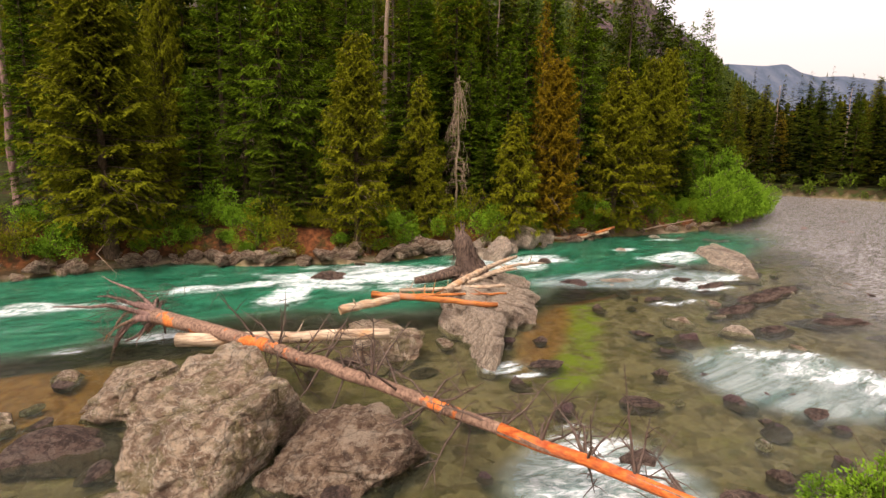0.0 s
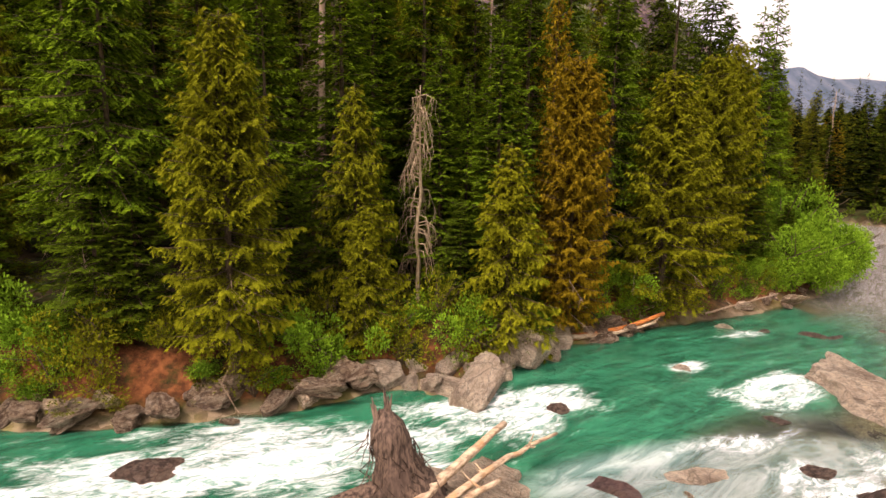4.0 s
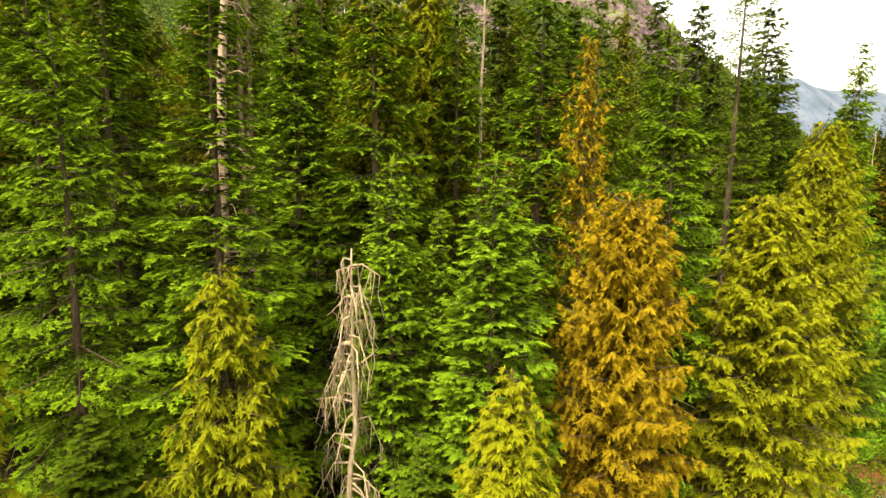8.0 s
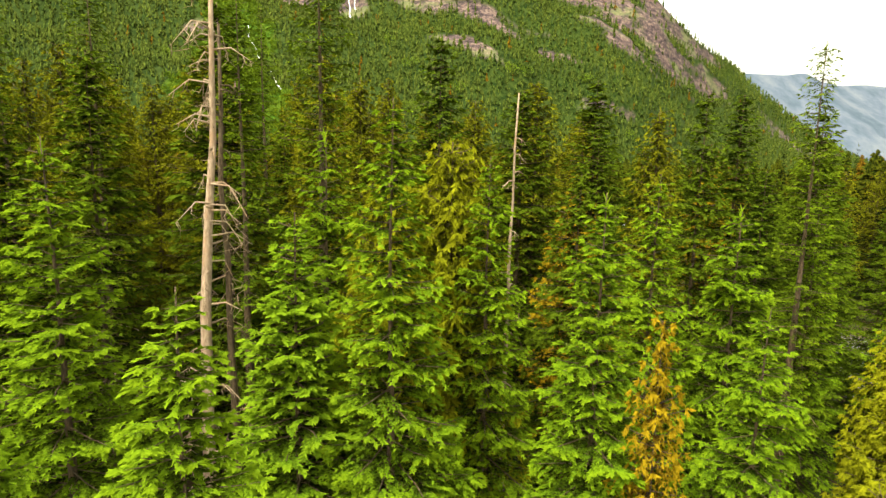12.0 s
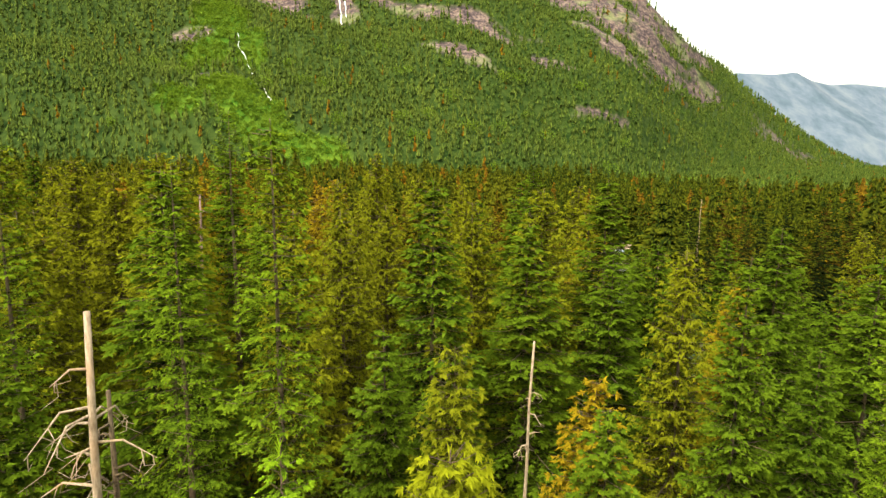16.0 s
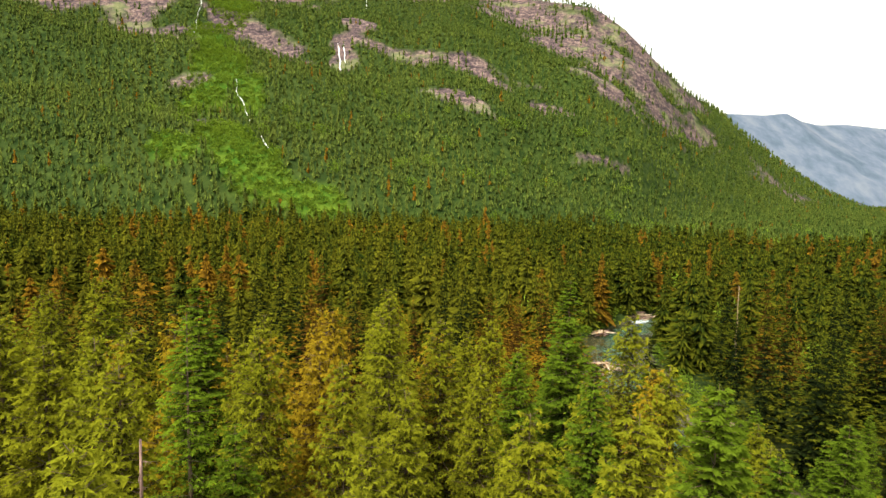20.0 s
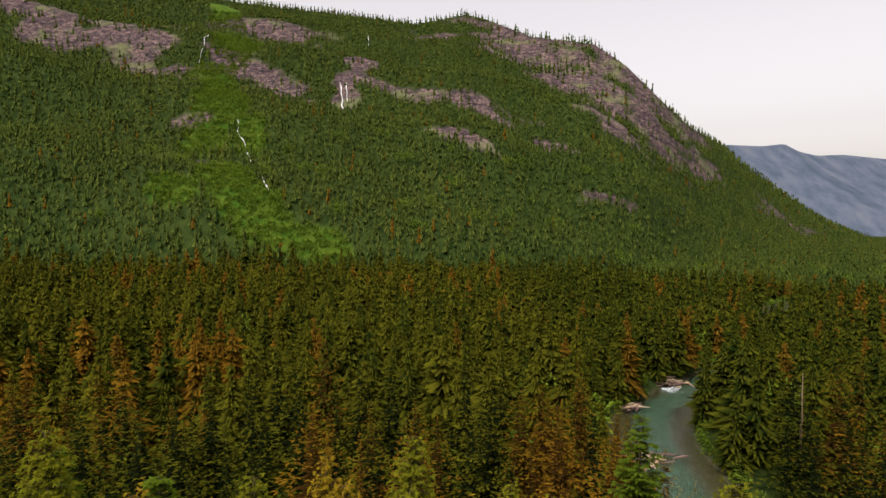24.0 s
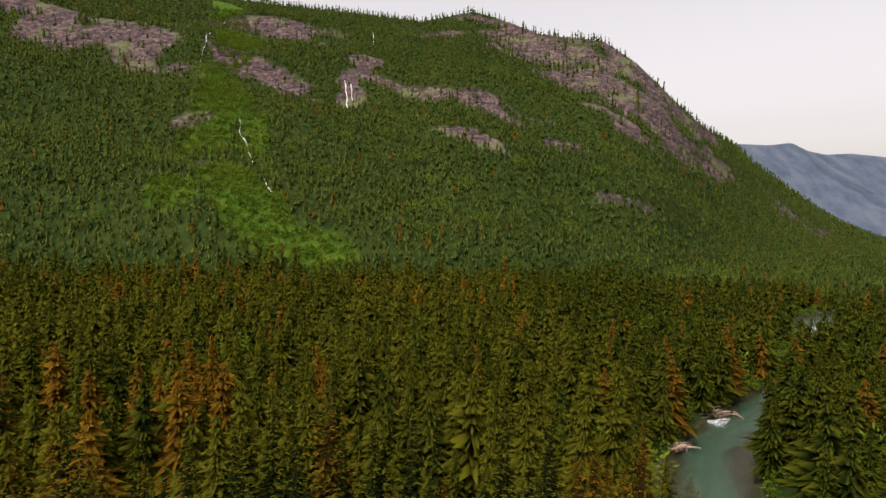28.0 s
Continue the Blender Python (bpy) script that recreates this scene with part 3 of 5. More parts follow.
w_deep = np.maximum(np.where((w_left < 2.5) & (wx < 22), smooth(-0.2, 0.6, -ws), smooth(0, 3.5, -ws)), smooth(0, 1.2, -ws) * smooth(60, 90, wy)) * (0.2 + 0.8 * np.maximum(smooth(7.0, 3.0, w_main + 1.5 * fbm(wx / 5, wy / 5, 31, 2)), smooth(60, 110, wy) * 0.10)) * (1 - 0.52 * smooth(60, 110, wy))
w_deep = w_deep * (1 - 0.45 * blob(wx, wy, [(5.1, 25.8, 1.15, 5.2, -14), (3.6, 20.4, 1.1, 3.0, -22)]))
w_deep = w_deep * (1 - 0.8 * smooth(15, 33, wx + 2 * fbm(wx / 5, wy / 5, 35, 2)) * smooth(100, 80, wy))
w_milky = 0.85 * blob(wx, wy, [(11.0, 18.6, 4.4, 3.4, -10), (2.2, 11.8, 3.2, 3.4, -30), (9.0, 30.8, 7, 1.8, 10)])
# where the water is rippled and carries the painted sky sheen
w_riffle_sheen = 0.9 * smooth(15, 24, wx - 0.25 * (wy - 30) + 2 * fbm(wx / 5, wy / 5, 36, 2)) * smooth(140, 90, wy)
chop = fbm(w_run / 2.4, w_main * w_side / 1.1, 41, 3)
wz = water_level(wy) + chop * (0.05 + 0.2 * w_foam)
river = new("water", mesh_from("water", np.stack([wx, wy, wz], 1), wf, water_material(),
                               {"deep": w_deep, "foam": w_foam, "milky": w_milky, "riffle_sheen": w_riffle_sheen, "run": w_run, "across": w_main * w_side}, True))
tagged(river, "emerald mountain river with white rapids", "river", kind="structure")


# ---- conifers ----
def kites(P, d, w, length, breadth, fold=0.25):
    """Pointed sprays: four corners each, from P along d, spread along w."""
    up = np.cross(w, d)
    mid = P + d * (length * 0.45)[:, None] - up * (breadth * fold)[:, None] * 0.5
    half = w * (breadth * 0.5)[:, None]
    V = np.stack([P, mid + half, P + d * length[:, None], mid - half], 1)
    return V.reshape(-1, 3)


def unit(v):
    return v / np.maximum(np.linalg.norm(v, axis=1, keepdims=True), 1e-6)


def conifer_shape(seed, H, R, clear=0.1, gap=0.66, per=6, step=0.25, twig=1.0, rise=0.55, low=-0.12, droop=0.55, hang=0.25, taper=0.8, fat=0.3):
    """Sprays (vertices, tip values) and the limbs of one conifer standing at the origin."""
    rng = np.random.default_rng(seed)
    V, T, limbs = [], [], []
    h = clear * H
    while h < H * 0.985:
        f = (h / H - clear) / (1 - clear)
        n = max(3, per + rng.integers(-1, 2)) if f < 0.9 else 3
        az = rng.uniform(0, 2 * math.pi)
        for b in range(n):
            a = az + 2 * math.pi * b / n + rng.normal(0, 0.3)
            L = (R * (1 - f) ** taper * rng.uniform(0.62, 1.16)) * min(1, 0.62 + 2.2 * f) + 0.14
            z0 = h + rng.uniform(-0.4, 0.4) * gap
            e = low + (rise - low) * f ** 1.3 + rng.normal(0, 0.09)
            k = max(2, int(L / step))
            s = np.linspace(0.1, 1.0, k)
            A, S = np.array([math.cos(a), math.sin(a), 0]), np.array([-math.sin(a), math.cos(a), 0])
            dr = droop * rng.uniform(0.7, 1.3)
            rad = L * s
            zz = z0 + L * (e * s - dr * s ** 2 + 0.62 * dr * s ** 3)
            sway = rng.normal(0, 0.12) * L * s ** 2
            P = A * rad[:, None] + S * sway[:, None] + np.array([0, 0, 1.0]) * zz[:, None]
            tl = min(0.36 * L + 0.16, twig)
            for side in (-1, 1):
                ang = rng.uniform(0.65, 1.1, k)
                d = A * np.cos(ang)[:, None] + S * (side * np.sin(ang))[:, None] + np.array([0, 0, -1.0]) * (hang * rng.uniform(0.3, 1.9, k))[:, None]
                d = unit(d)
                ln = tl * (1.08 - 0.6 * s) * rng.uniform(0.65, 1.3, k)
                w = unit(np.cross(d, np.array([0, 0, 1.0]) + rng.normal(0, 0.16, (k, 3))))
                V.append(kites(P, d, w, ln, ln * fat))
                # sprays near the trunk get low tip values, hence the painted crown shade
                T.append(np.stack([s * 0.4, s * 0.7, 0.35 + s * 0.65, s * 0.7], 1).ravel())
            tipd = unit(A[None, :] + np.array([[0, 0, e * 0.5 - 0.1 * dr]]))
            V.append(kites(P[-1:], tipd, S[None, :], np.array([tl * 0.6]), np.array([tl * 0.24])))
            T.append(np.array([0.6, 0.9, 1, 0.9]))
            limbs.append((np.array([0, 0, z0]), P[k // 2], P[-1], 0.012 + 0.011 * L))
        h += gap * (1 - 0.55 * f) * rng.uniform(0.75, 1.25)
    k = 10
    a = rng.uniform(0, 6.28, k)
    d = unit(np.stack([np.cos(a) * 0.45, np.sin(a) * 0.45, np.ones(k)], 1))
    V.append(kites(np.stack([0 * a, 0 * a, H * rng.uniform(0.955, 0.985, k)], 1), d, unit(np.cross(d, [[0.2, 0.9, 0.1]])), np.full(k, H * 0.012 + 0.06), np.full(k, 0.05)))
    T.append(np.ones(4 * k))
    V, T = np.concatenate(V), np.concatenate(T)
    # tip rises in the treetop, so the painted crown shade fades there
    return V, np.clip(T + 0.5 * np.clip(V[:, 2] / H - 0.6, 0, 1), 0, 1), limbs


def slivers(P, d, w, length, breadth):
    """Slim pointed sprigs: three corners each."""
    half = w * (breadth * 0.5)[:, None]
    return np.stack([P - half, P + half, P + d * length[:, None]], 1).reshape(-1, 3)


def bough_shape(seed, H, R, clear=0.1, gap=0.66, per=6, step=0.18, sprig=0.14, twig=0.8, rows=7, rise=0.55, low=-0.12, droop=0.55, hang=0.25, taper=0.8, fat=0.6, miss=0.1, flop=0.2):
    """Sprays and limbs of a conifer seen from near by: each bough is a ragged pad of twigs set with short sprigs."""
    rng = np.random.default_rng(seed)
    V, T, limbs = [], [], []
    h = clear * H
    up = np.array([0, 0, 1.0])
    while h < H * 0.98:
        f = (h / H - clear) / (1 - clear)
        n = max(3, per + rng.integers(-1, 2)) if f < 0.9 else 4
        az = rng.uniform(0, 2 * math.pi)
        for b in range(n):
            if rng.uniform() < miss * (1 - f):
                continue
            a = az + 2 * math.pi * b / n + rng.normal(0, 0.3)
            L = (R * (1 - f) ** taper * rng.uniform(0.55, 1.2)) * min(1, 0.62 + 2.2 * f) + 0.16
            z0 = h + rng.uniform(-0.3, 0.3) * gap
            e = low + (rise - low) * f ** 1.3 + rng.normal(0, 0.07)
            k = max(2, int(L / step))
            s = np.linspace(0.16, 1.0, k)
            A, S = np.array([math.cos(a), math.sin(a), 0]), np.array([-math.sin(a), math.cos(a), 0])
            dr = droop * rng.uniform(0.6, 1.4)
            sway = rng.normal(0, 0.12) * L * s ** 2
            zz = z0 + L * (e * s - dr * s ** 2 + 0.66 * dr * s ** 3)
            P = A * (L * s)[:, None] + S * sway[:, None] + up * zz[:, None]
            tl = min(0.34 * L + 0.12, twig)
            for side in (-1, 1):
                ang = rng.uniform(0.55, 1.15, k)
                d = unit(A * np.cos(ang)[:, None] + S * (side * np.sin(ang))[:, None] - up * (hang * rng.uniform(0.2, 1.8, k))[:, None] + up * rng.normal(0, 0.09, k)[:, None])
                ln = tl * (0.3 + 0.95 * np.sin(math.pi * np.clip(s, 0, 1) ** 0.75)) * rng.uniform(0.6, 1.3, k)
                c = np.linspace(0.2, 1.0, rows)
                Q = P[:, None] + d[:, None] * (ln[:, None] * c[None])[:, :, None] - up * (hang * 0.35 * ln[:, None] * c[None] ** 2)[:, :, None]
                w = unit(np.cross(d, up))
                for q in (-1, 0, 1):
                    if q == 0 and rows > 2:
                        Qs, cs = Q[:, 1::2], c[1::2]
                    else:
                        Qs, cs = Q, c
                    m = Qs.shape[1]
                    d2 = unit((d[:, None] + w[:, None] * (q * 0.85) + rng.normal(0, flop, (k, m, 3)) - up * (0.35 * hang)).reshape(-1, 3))
                    w2 = unit(np.cross(d2, up + rng.normal(0, 0.3, (k * m, 3))))
                    l2 = sprig * rng.uniform(0.65, 1.35, k * m) * (1.15 if q == 0 else 1.0)
                    V.append(slivers(Qs.reshape(-1, 3), d2, w2, l2, l2 * fat))
                    # tip grows outward along bough and twig; low values carry the painted shade
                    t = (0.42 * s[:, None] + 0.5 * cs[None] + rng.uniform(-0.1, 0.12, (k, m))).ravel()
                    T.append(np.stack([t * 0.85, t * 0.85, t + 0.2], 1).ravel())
            limbs.append((np.array([0, 0, z0]), P[k // 2] - up * 0.04, P[-1] - up * 0.05, 0.010 + 0.009 * L))
        h += gap * (1 - 0.55 * f) * rng.uniform(0.7, 1.3)
    k = 12
    a = rng.uniform(0, 6.28, k)
    d = unit(np.stack([np.cos(a) * 0.5, np.sin(a) * 0.5, np.ones(k)], 1))
    V.append(slivers(np.stack([0 * a, 0 * a, H * rng.uniform(0.95, 0.985, k)], 1), d, unit(np.cross(d, [[0.2, 0.9, 0.1]])), np.full(k, H * 0.012 + 0.06), np.full(k, 0.06)))
    T.append(np.ones(3 * k))
    V, T = np.concatenate(V), np.concatenate(T)
    # treetops are lifted out of the painted crown shade
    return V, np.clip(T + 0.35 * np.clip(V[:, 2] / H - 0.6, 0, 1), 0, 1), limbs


def conifer_thing(kind, seed, H, R, leaf, label, category="tree", bark=None, bare=0, **more):
    """tree > trunk (> limbs), crown."""
    rng = random.Random(seed)
    V, T, limbs = bough_shape(seed, H, R, **more)
    F = np.arange(len(V)).reshape(-1, 3)
    ob = thing(kind, label, category)
    r0 = 0.012 * H + 0.05
    ring = [0, 0.02, 0.06, 0.2, 0.4, 0.6, 0.8, 0.99]
    pts = [(rng.uniform(-0.05, 0.05) * (t > 0), rng.uniform(-0.05, 0.05) * (t > 0), t * H - 0.35 * (t == 0)) for t in ring]
    radii = [r0 * 1.4, r0 * 1.15] + [max(0.015, 0.9 * r0 * (1 - t) ** 1.15) for t in ring[2:]]
    trunk = part("trunk", bars("trunk", [tube(pts, radii, 8, 0.07, rng)], bark or BARK), None, ob)
    lv = [tube((a, b, c), (r, r * 0.7, 0.006), 3, cap=False) for a, b, c, r in (limbs if more.get("rows", 6) > 3 else limbs[::3])]
    tagged(part("branchwork", bars("branchwork", lv, bark or BARK), None, trunk), kind="stuff")
    for i in range(bare):
        z, a, ln = rng.uniform(0.05, more.get("clear", 0.1) + 0.22) * H, rng.uniform(0, 6.28), rng.uniform(0.6, 1.7)
        p = (math.cos(a) * ln, math.sin(a) * ln, z - 0.25 * ln)
        q = (math.cos(a + 0.3) * ln * 1.4, math.sin(a + 0.3) * ln * 1.4, z - 0.8 * ln)
        twigs = [tube(((0, 0, z), p, q), (0.03, 0.018, 0.006), 4, cap=False)]
        for j in range(4):
            e = Vector(p).lerp(Vector(q), rng.random())
            twigs.append(tube((e, e + Vector((rng.gauss(0, 0.15), rng.gauss(0, 0.15), -0.2)), e + Vector((rng.gauss(0, 0.3), rng.gauss(0, 0.3), -0.5))), (0.012, 0.008, 0.003), 3, cap=False))
        part("dead_branch", bars("dead_branch", twigs, DEAD), None, ob)
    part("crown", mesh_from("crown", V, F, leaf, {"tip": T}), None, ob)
    return ob


# models that stand aside until they are copied; each is itself planted as the first of its kind
near_spruce = [conifer_thing("spruce_tree", 1, 22, 3.3, NEEDLE, "tall green spruce with layered drooping boughs", gap=0.92, per=7, twig=1.0, bare=14),
               conifer_thing("spruce_tree", 2, 20, 3.5, NEEDLE, "tall green spruce with layered drooping boughs", gap=0.98, per=7, twig=1.0, droop=0.7, hang=0.3, bare=14, clear=0.16, miss=0.2),
               conifer_thing("spruce_tree", 3, 14, 2.4, NEEDLE_FRESH, "young bright green spruce with a slim crown", gap=0.5, twig=0.6, droop=0.4, clear=0.04, hang=0.15, rise=0.7),
               conifer_thing("spruce_tree", 7, 18, 3.1, NEEDLE, "green spruce with a long bare lower trunk", gap=0.62, droop=0.7, hang=0.5, bare=26, clear=0.3, miss=0.25)]
near_olive = [conifer_thing("olive_conifer", 4, 15, 2.7, NEAR_OLIVE, "yellow-green conifer with feathery hanging sprays", gap=0.36, per=6, twig=0.6, sprig=0.15, rows=6, hang=0.7, droop=0.5, rise=0.8, low=0.1, taper=0.6, bare=10, fat=0.45, flop=0.3, miss=0.18),
              conifer_thing("olive_conifer", 5, 10, 2.3, NEAR_OLIVE, "small yellow-green conifer with feathery sprays", gap=0.34, per=6, twig=0.55, sprig=0.15, rows=6, hang=0.7, clear=0.03, bare=12, fat=0.45, flop=0.3, miss=0.2)]
near_rust = [conifer_thing("rusty_conifer", 6, 14.5, 2.1, NEEDLE_RUST, "dying conifer with rust-orange needles", gap=0.3, per=7, twig=0.5, sprig=0.14, hang=0.7, droop=0.4, rise=0.9, low=0.15, taper=0.42, bare=14, fat=0.45, flop=0.4, miss=0.15)]
MID = dict(step=0.3, twig=1.0, sprig=0.25, rows=4, fat=0.6)
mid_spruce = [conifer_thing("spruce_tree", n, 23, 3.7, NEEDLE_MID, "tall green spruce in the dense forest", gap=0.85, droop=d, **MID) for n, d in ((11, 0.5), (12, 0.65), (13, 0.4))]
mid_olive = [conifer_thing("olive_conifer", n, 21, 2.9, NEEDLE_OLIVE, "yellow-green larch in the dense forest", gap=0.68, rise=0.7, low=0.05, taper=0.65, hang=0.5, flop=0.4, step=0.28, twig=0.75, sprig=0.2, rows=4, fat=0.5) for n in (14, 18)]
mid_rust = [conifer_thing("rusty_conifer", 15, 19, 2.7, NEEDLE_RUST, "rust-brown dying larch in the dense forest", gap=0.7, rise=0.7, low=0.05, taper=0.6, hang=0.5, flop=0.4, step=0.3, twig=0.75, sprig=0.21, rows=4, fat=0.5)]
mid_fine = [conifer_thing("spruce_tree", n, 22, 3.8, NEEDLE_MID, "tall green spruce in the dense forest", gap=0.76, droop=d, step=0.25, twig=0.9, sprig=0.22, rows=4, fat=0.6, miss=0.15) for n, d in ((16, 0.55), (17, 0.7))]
spire = [conifer_thing("larch_tree", n, 31, 2.3, NEEDLE_LARCH, "very tall slender larch standing over the forest", gap=0.62, per=5, droop=0.25, low=0.0, rise=0.3, hang=0.3, taper=0.55, clear=0.3, step=0.24, twig=0.45, sprig=0.18, rows=3, fat=0.4, miss=0.3, bare=10) for n in (19, 20)]
placed, first = [], set()


def put_tree(proto, x, y, height=None, native=1.0, turn=None, wide=1.0, lean=(0, 0), label="", group="forest trees"):
    """The model itself for its first place, copies after that."""
    scale = height / native if height else 1.0
    turn = random.uniform(0, 6.28) if turn is None else turn
    ob = proto if proto.name not in first else copy_thing(proto, Matrix())
    first.add(proto.name)
    z = float(land(np.array([x]), np.array([y]))[0])
    ob.matrix_basis = Matrix.LocRotScale((x, y, z - 0.1), Euler((radians(lean[0]), radians(lean[1]), turn)), (scale * wide, scale * wide, scale))
    placed.append((x, y))
    return tagged(ob, label, group=group)


FS, OM, LA = (mid_fine, (22, 22)), (mid_olive, (21, 21)), (spire, (31, 31))
SP, OL, RU = (near_spruce, (22, 20, 14, 18)), (near_olive, (15, 10)), (near_rust, (14.5,))
# x, y, height of the top above the datum, model, its number, width
HERO = [(-4.3, 41.9, 19.9, SP, 0, 1.2), (-0.7, 46.9, 24.0, SP, 0, 1.0), (4.9, 46.2, 21.6, SP, 0, 1.0), (-9.5, 46.0, 22.8, SP, 0, 1.1),
        (0.3, 42.4, 14.9, SP, 2, 0.9), (3.06, 41.6, 15.0, SP, 2, 1.1), (1.6, 42.8, 13.4, SP, 2, 0.65), (-3.6, 47.6, 20.8, SP, 2, 1.0),
        (-7.2, 35.0, 14.2, OL, 0, 1.15), (-12.4, 36.8, 19.5, SP, 3, 1.0), (-23.6, 45.0, 22.0, OL, 0, 0.6), (-21.5, 32.4, 17.0, OL, 0, 1.5),
        (-3.3, 39.4, 12.4, OL, 1, 0.95), (-2.7, 37.6, 7.4, OL, 1, 1.15), (3.4, 39.4, 10.0, OL, 1, 1.1), (6.6, 41.6, 14.0, RU, 0, 1.05), (6.1, 44.9, 18.6, (mid_rust, (19,)), 0, 0.62),
        (12.4, 45.2, 13.9, OL, 0, 1.35), (9.6, 46.6, 18.5, SP, 1, 1.0), (11.1, 51.5, 20.9, SP, 1, 1.0), (16.5, 56.5, 27.6, LA, 0, 0.9), (15.2, 64.4, 26.4, FS, 0, 0.8),
        (16.5, 49.6, 15.5, OL, 0, 1.15), (19.5, 53.5, 17.0, OL, 0, 1.0), (22.5, 56.5, 20.0, SP, 1, 0.9), (26.2, 61.5, 22.5, SP, 0, 0.8), (23.5, 67.0, 26.0, FS, 0, 1.0), (20.5, 71.0, 27.0, FS, 1, 1.0), (28.0, 73.0, 23.5, FS, 1, 1.0), (18.0, 58.0, 21.0, SP, 0, 0.9),
        (-15.8, 40.0, 20.0, SP, 0, 1.0), (-17.5, 36.2, 12.0, SP, 2, 1.0), (-28.0, 36.0, 18.0, SP, 0, 1.0), (-26.5, 40.0, 20.0, SP, 1, 1.0), (-34.0, 33.5, 17.0, SP, 1, 1.0),
        (-18.8, 44.0, 22.5, SP, 1, 1.1), (-13.6, 48.5, 24.0, SP, 0, 1.0), (-7.5, 40.6, 19.0, SP, 1, 0.9), (2.2, 50.8, 22.5, SP, 0, 0.9), (8.0, 51.0, 22.0, SP, 0, 0.95),
        (-3.65, 52.2, 23.3, SP, 1, 0.9), (0.9, 52.4, 23.0, OL, 0, 0.95), (-1.3, 51.6, 21.5, OL, 0, 0.95), (1.2, 60.3, 23.2, OM, 0, 1.1), (-1.8, 61.6, 23.6, FS, 0, 1.0),
        (6.8, 57.6, 21.8, FS, 1, 1.0), (12.0, 75.0, 25.2, FS, 0, 1.15), (18.6, 63.8, 22.0, FS, 1, 1.0), (-4.5, 55.3, 32.0, LA, 0, 1.0), (-14.2, 78.0, 34.0, LA, 1, 1.0),
        (-8.6, 57.5, 30.5, LA, 1, 0.9), (-17.0, 60.5, 31.5, LA, 0, 1.0), (-26.0, 66.0, 31.0, LA, 1, 1.0), (1.1, 94.5, 26.6, OM, 1, 1.0), (-4.4, 88.4, 26.6, OM, 0, 1.1),
        (-14.6, 84.9, 25.6, FS, 0, 1.0), (9.6, 95.0, 25.2, OM, 0, 1.1), (-8.4, 87.2, 29.0, OM, 1, 1.0), (-18.5, 79.8, 31.0, OM, 1, 1.0), (-22.5, 84.5, 31.0, OM, 0, 1.0),
        (4.6, 99.8, 26.2, FS, 1, 1.05), (18.6, 84.6, 24.0, FS, 1, 1.15), (22.6, 99.4, 21.5, FS, 0, 1.15), (27.5, 91.0, 23.5, FS, 1, 1.1), (31.5, 86.0, 22.0, FS, 0, 1.0),
        (32.0, 96.0, 20.0, FS, 1, 1.0), (28.0, 103.0, 18.5, OM, 0, 1.2), (29.5, 78.0, 22.5, FS, 0, 1.0), (34.0, 81.0, 20.0, FS, 1, 1.0), (25.0, 84.0, 22.0, OM, 0, 1.1),
        (25.0, 108.0, 19.0, FS, 0, 1.1), (21.5, 115.0, 19.5, FS, 1, 1.1), (37.0, 94.0, 17.0, FS, 0, 1.2), (31.5, 112.5, 15.0, FS, 1, 1.2), (33.5, 101.0, 18.0, FS, 0, 1.1), (30.5, 108.0, 18.0, FS, 1, 1.1), (28.0, 113.5, 17.5, OM, 0, 1.2), (25.5, 121.0, 18.0, FS, 0, 1.2), (36.0, 89.5, 18.0, FS, 1, 1.1), (28.5, 66.0, 19.0, FS, 0, 1.0), (33.0, 73.0, 19.5, FS, 1, 0.9)]
for x, y, top, (models, sizes), i, wide in HERO:
    put_tree(models[i], x, y, top - float(land(np.array([x]), np.array([y]))[0]), sizes[i], wide=wide, group="trees on the river bank" if y < 57 else "forest trees")

# the rest of the woods near the flight line
rng = np.random.default_rng(77)
cells = {}
for x, y in placed:
    cells.setdefault((int(x // 5), int(y // 5)), []).append((x, y))


def free(x, y, gap):
    i, j = int(x // 5), int(y // 5)
    return all((x - a) ** 2 + (y - b) ** 2 > gap * gap for p in (i - 1, i, i + 1) for q in (j - 1, j, j + 1) for a, b in cells.get((p, q), ()))


def take(x, y):
    cells.setdefault((int(x // 5), int(y // 5)), []).append((x, y))


cx, cy = rng.uniform(-95, 95, 9000), rng.uniform(34, 118, 9000)
cs = shore(cx, cy)
for x, y, away in zip(cx, cy, cs):
    if away < 2.0 or abs(x) > 22 + 0.8 * (y - 32) or (x > 45 and y < 80) or not free(x, y, 4.5 + 0.012 * y):
        continue
    take(x, y)
    pick = rng.uniform()
    tall = rng.uniform(17, 22) if y < 50 else rng.uniform(19, 25) if y < 62 else rng.uniform(21, 27.5) + (2.5 if x < -6 and y > 66 else 0)
    tall *= (0.72 if away < 6 else 1) * (0.92 if x > 20 else 1) * (0.82 if x > 18 and y > 95 else 1)
    rusty = 0.035 + (0.09 if y > 82 and x < 15 else 0) + 0.05 * (vnoise(np.array([x / 30]), np.array([y / 30]), 8)[0] > 0.3)
    golden = 0.72 if x < 4 and y > 62 else 0.25
    if pick < rusty:
        put_tree(mid_rust[0], x, y, tall * 0.85, 19, wide=rng.uniform(1.0, 1.35))
    elif pick < rusty + golden:
        put_tree(mid_olive[int(rng.integers(0, 2))], x, y, tall * 0.95, 21, wide=rng.uniform(0.95, 1.3))
    elif y < 80:
        put_tree(mid_fine[int(rng.integers(0, 2))], x, y, tall, 22, wide=rng.uniform(0.9, 1.25))
    else:
        put_tree(mid_spruce[int(rng.integers(0, 3))], x, y, tall, 23, wide=rng.uniform(0.9, 1.3))


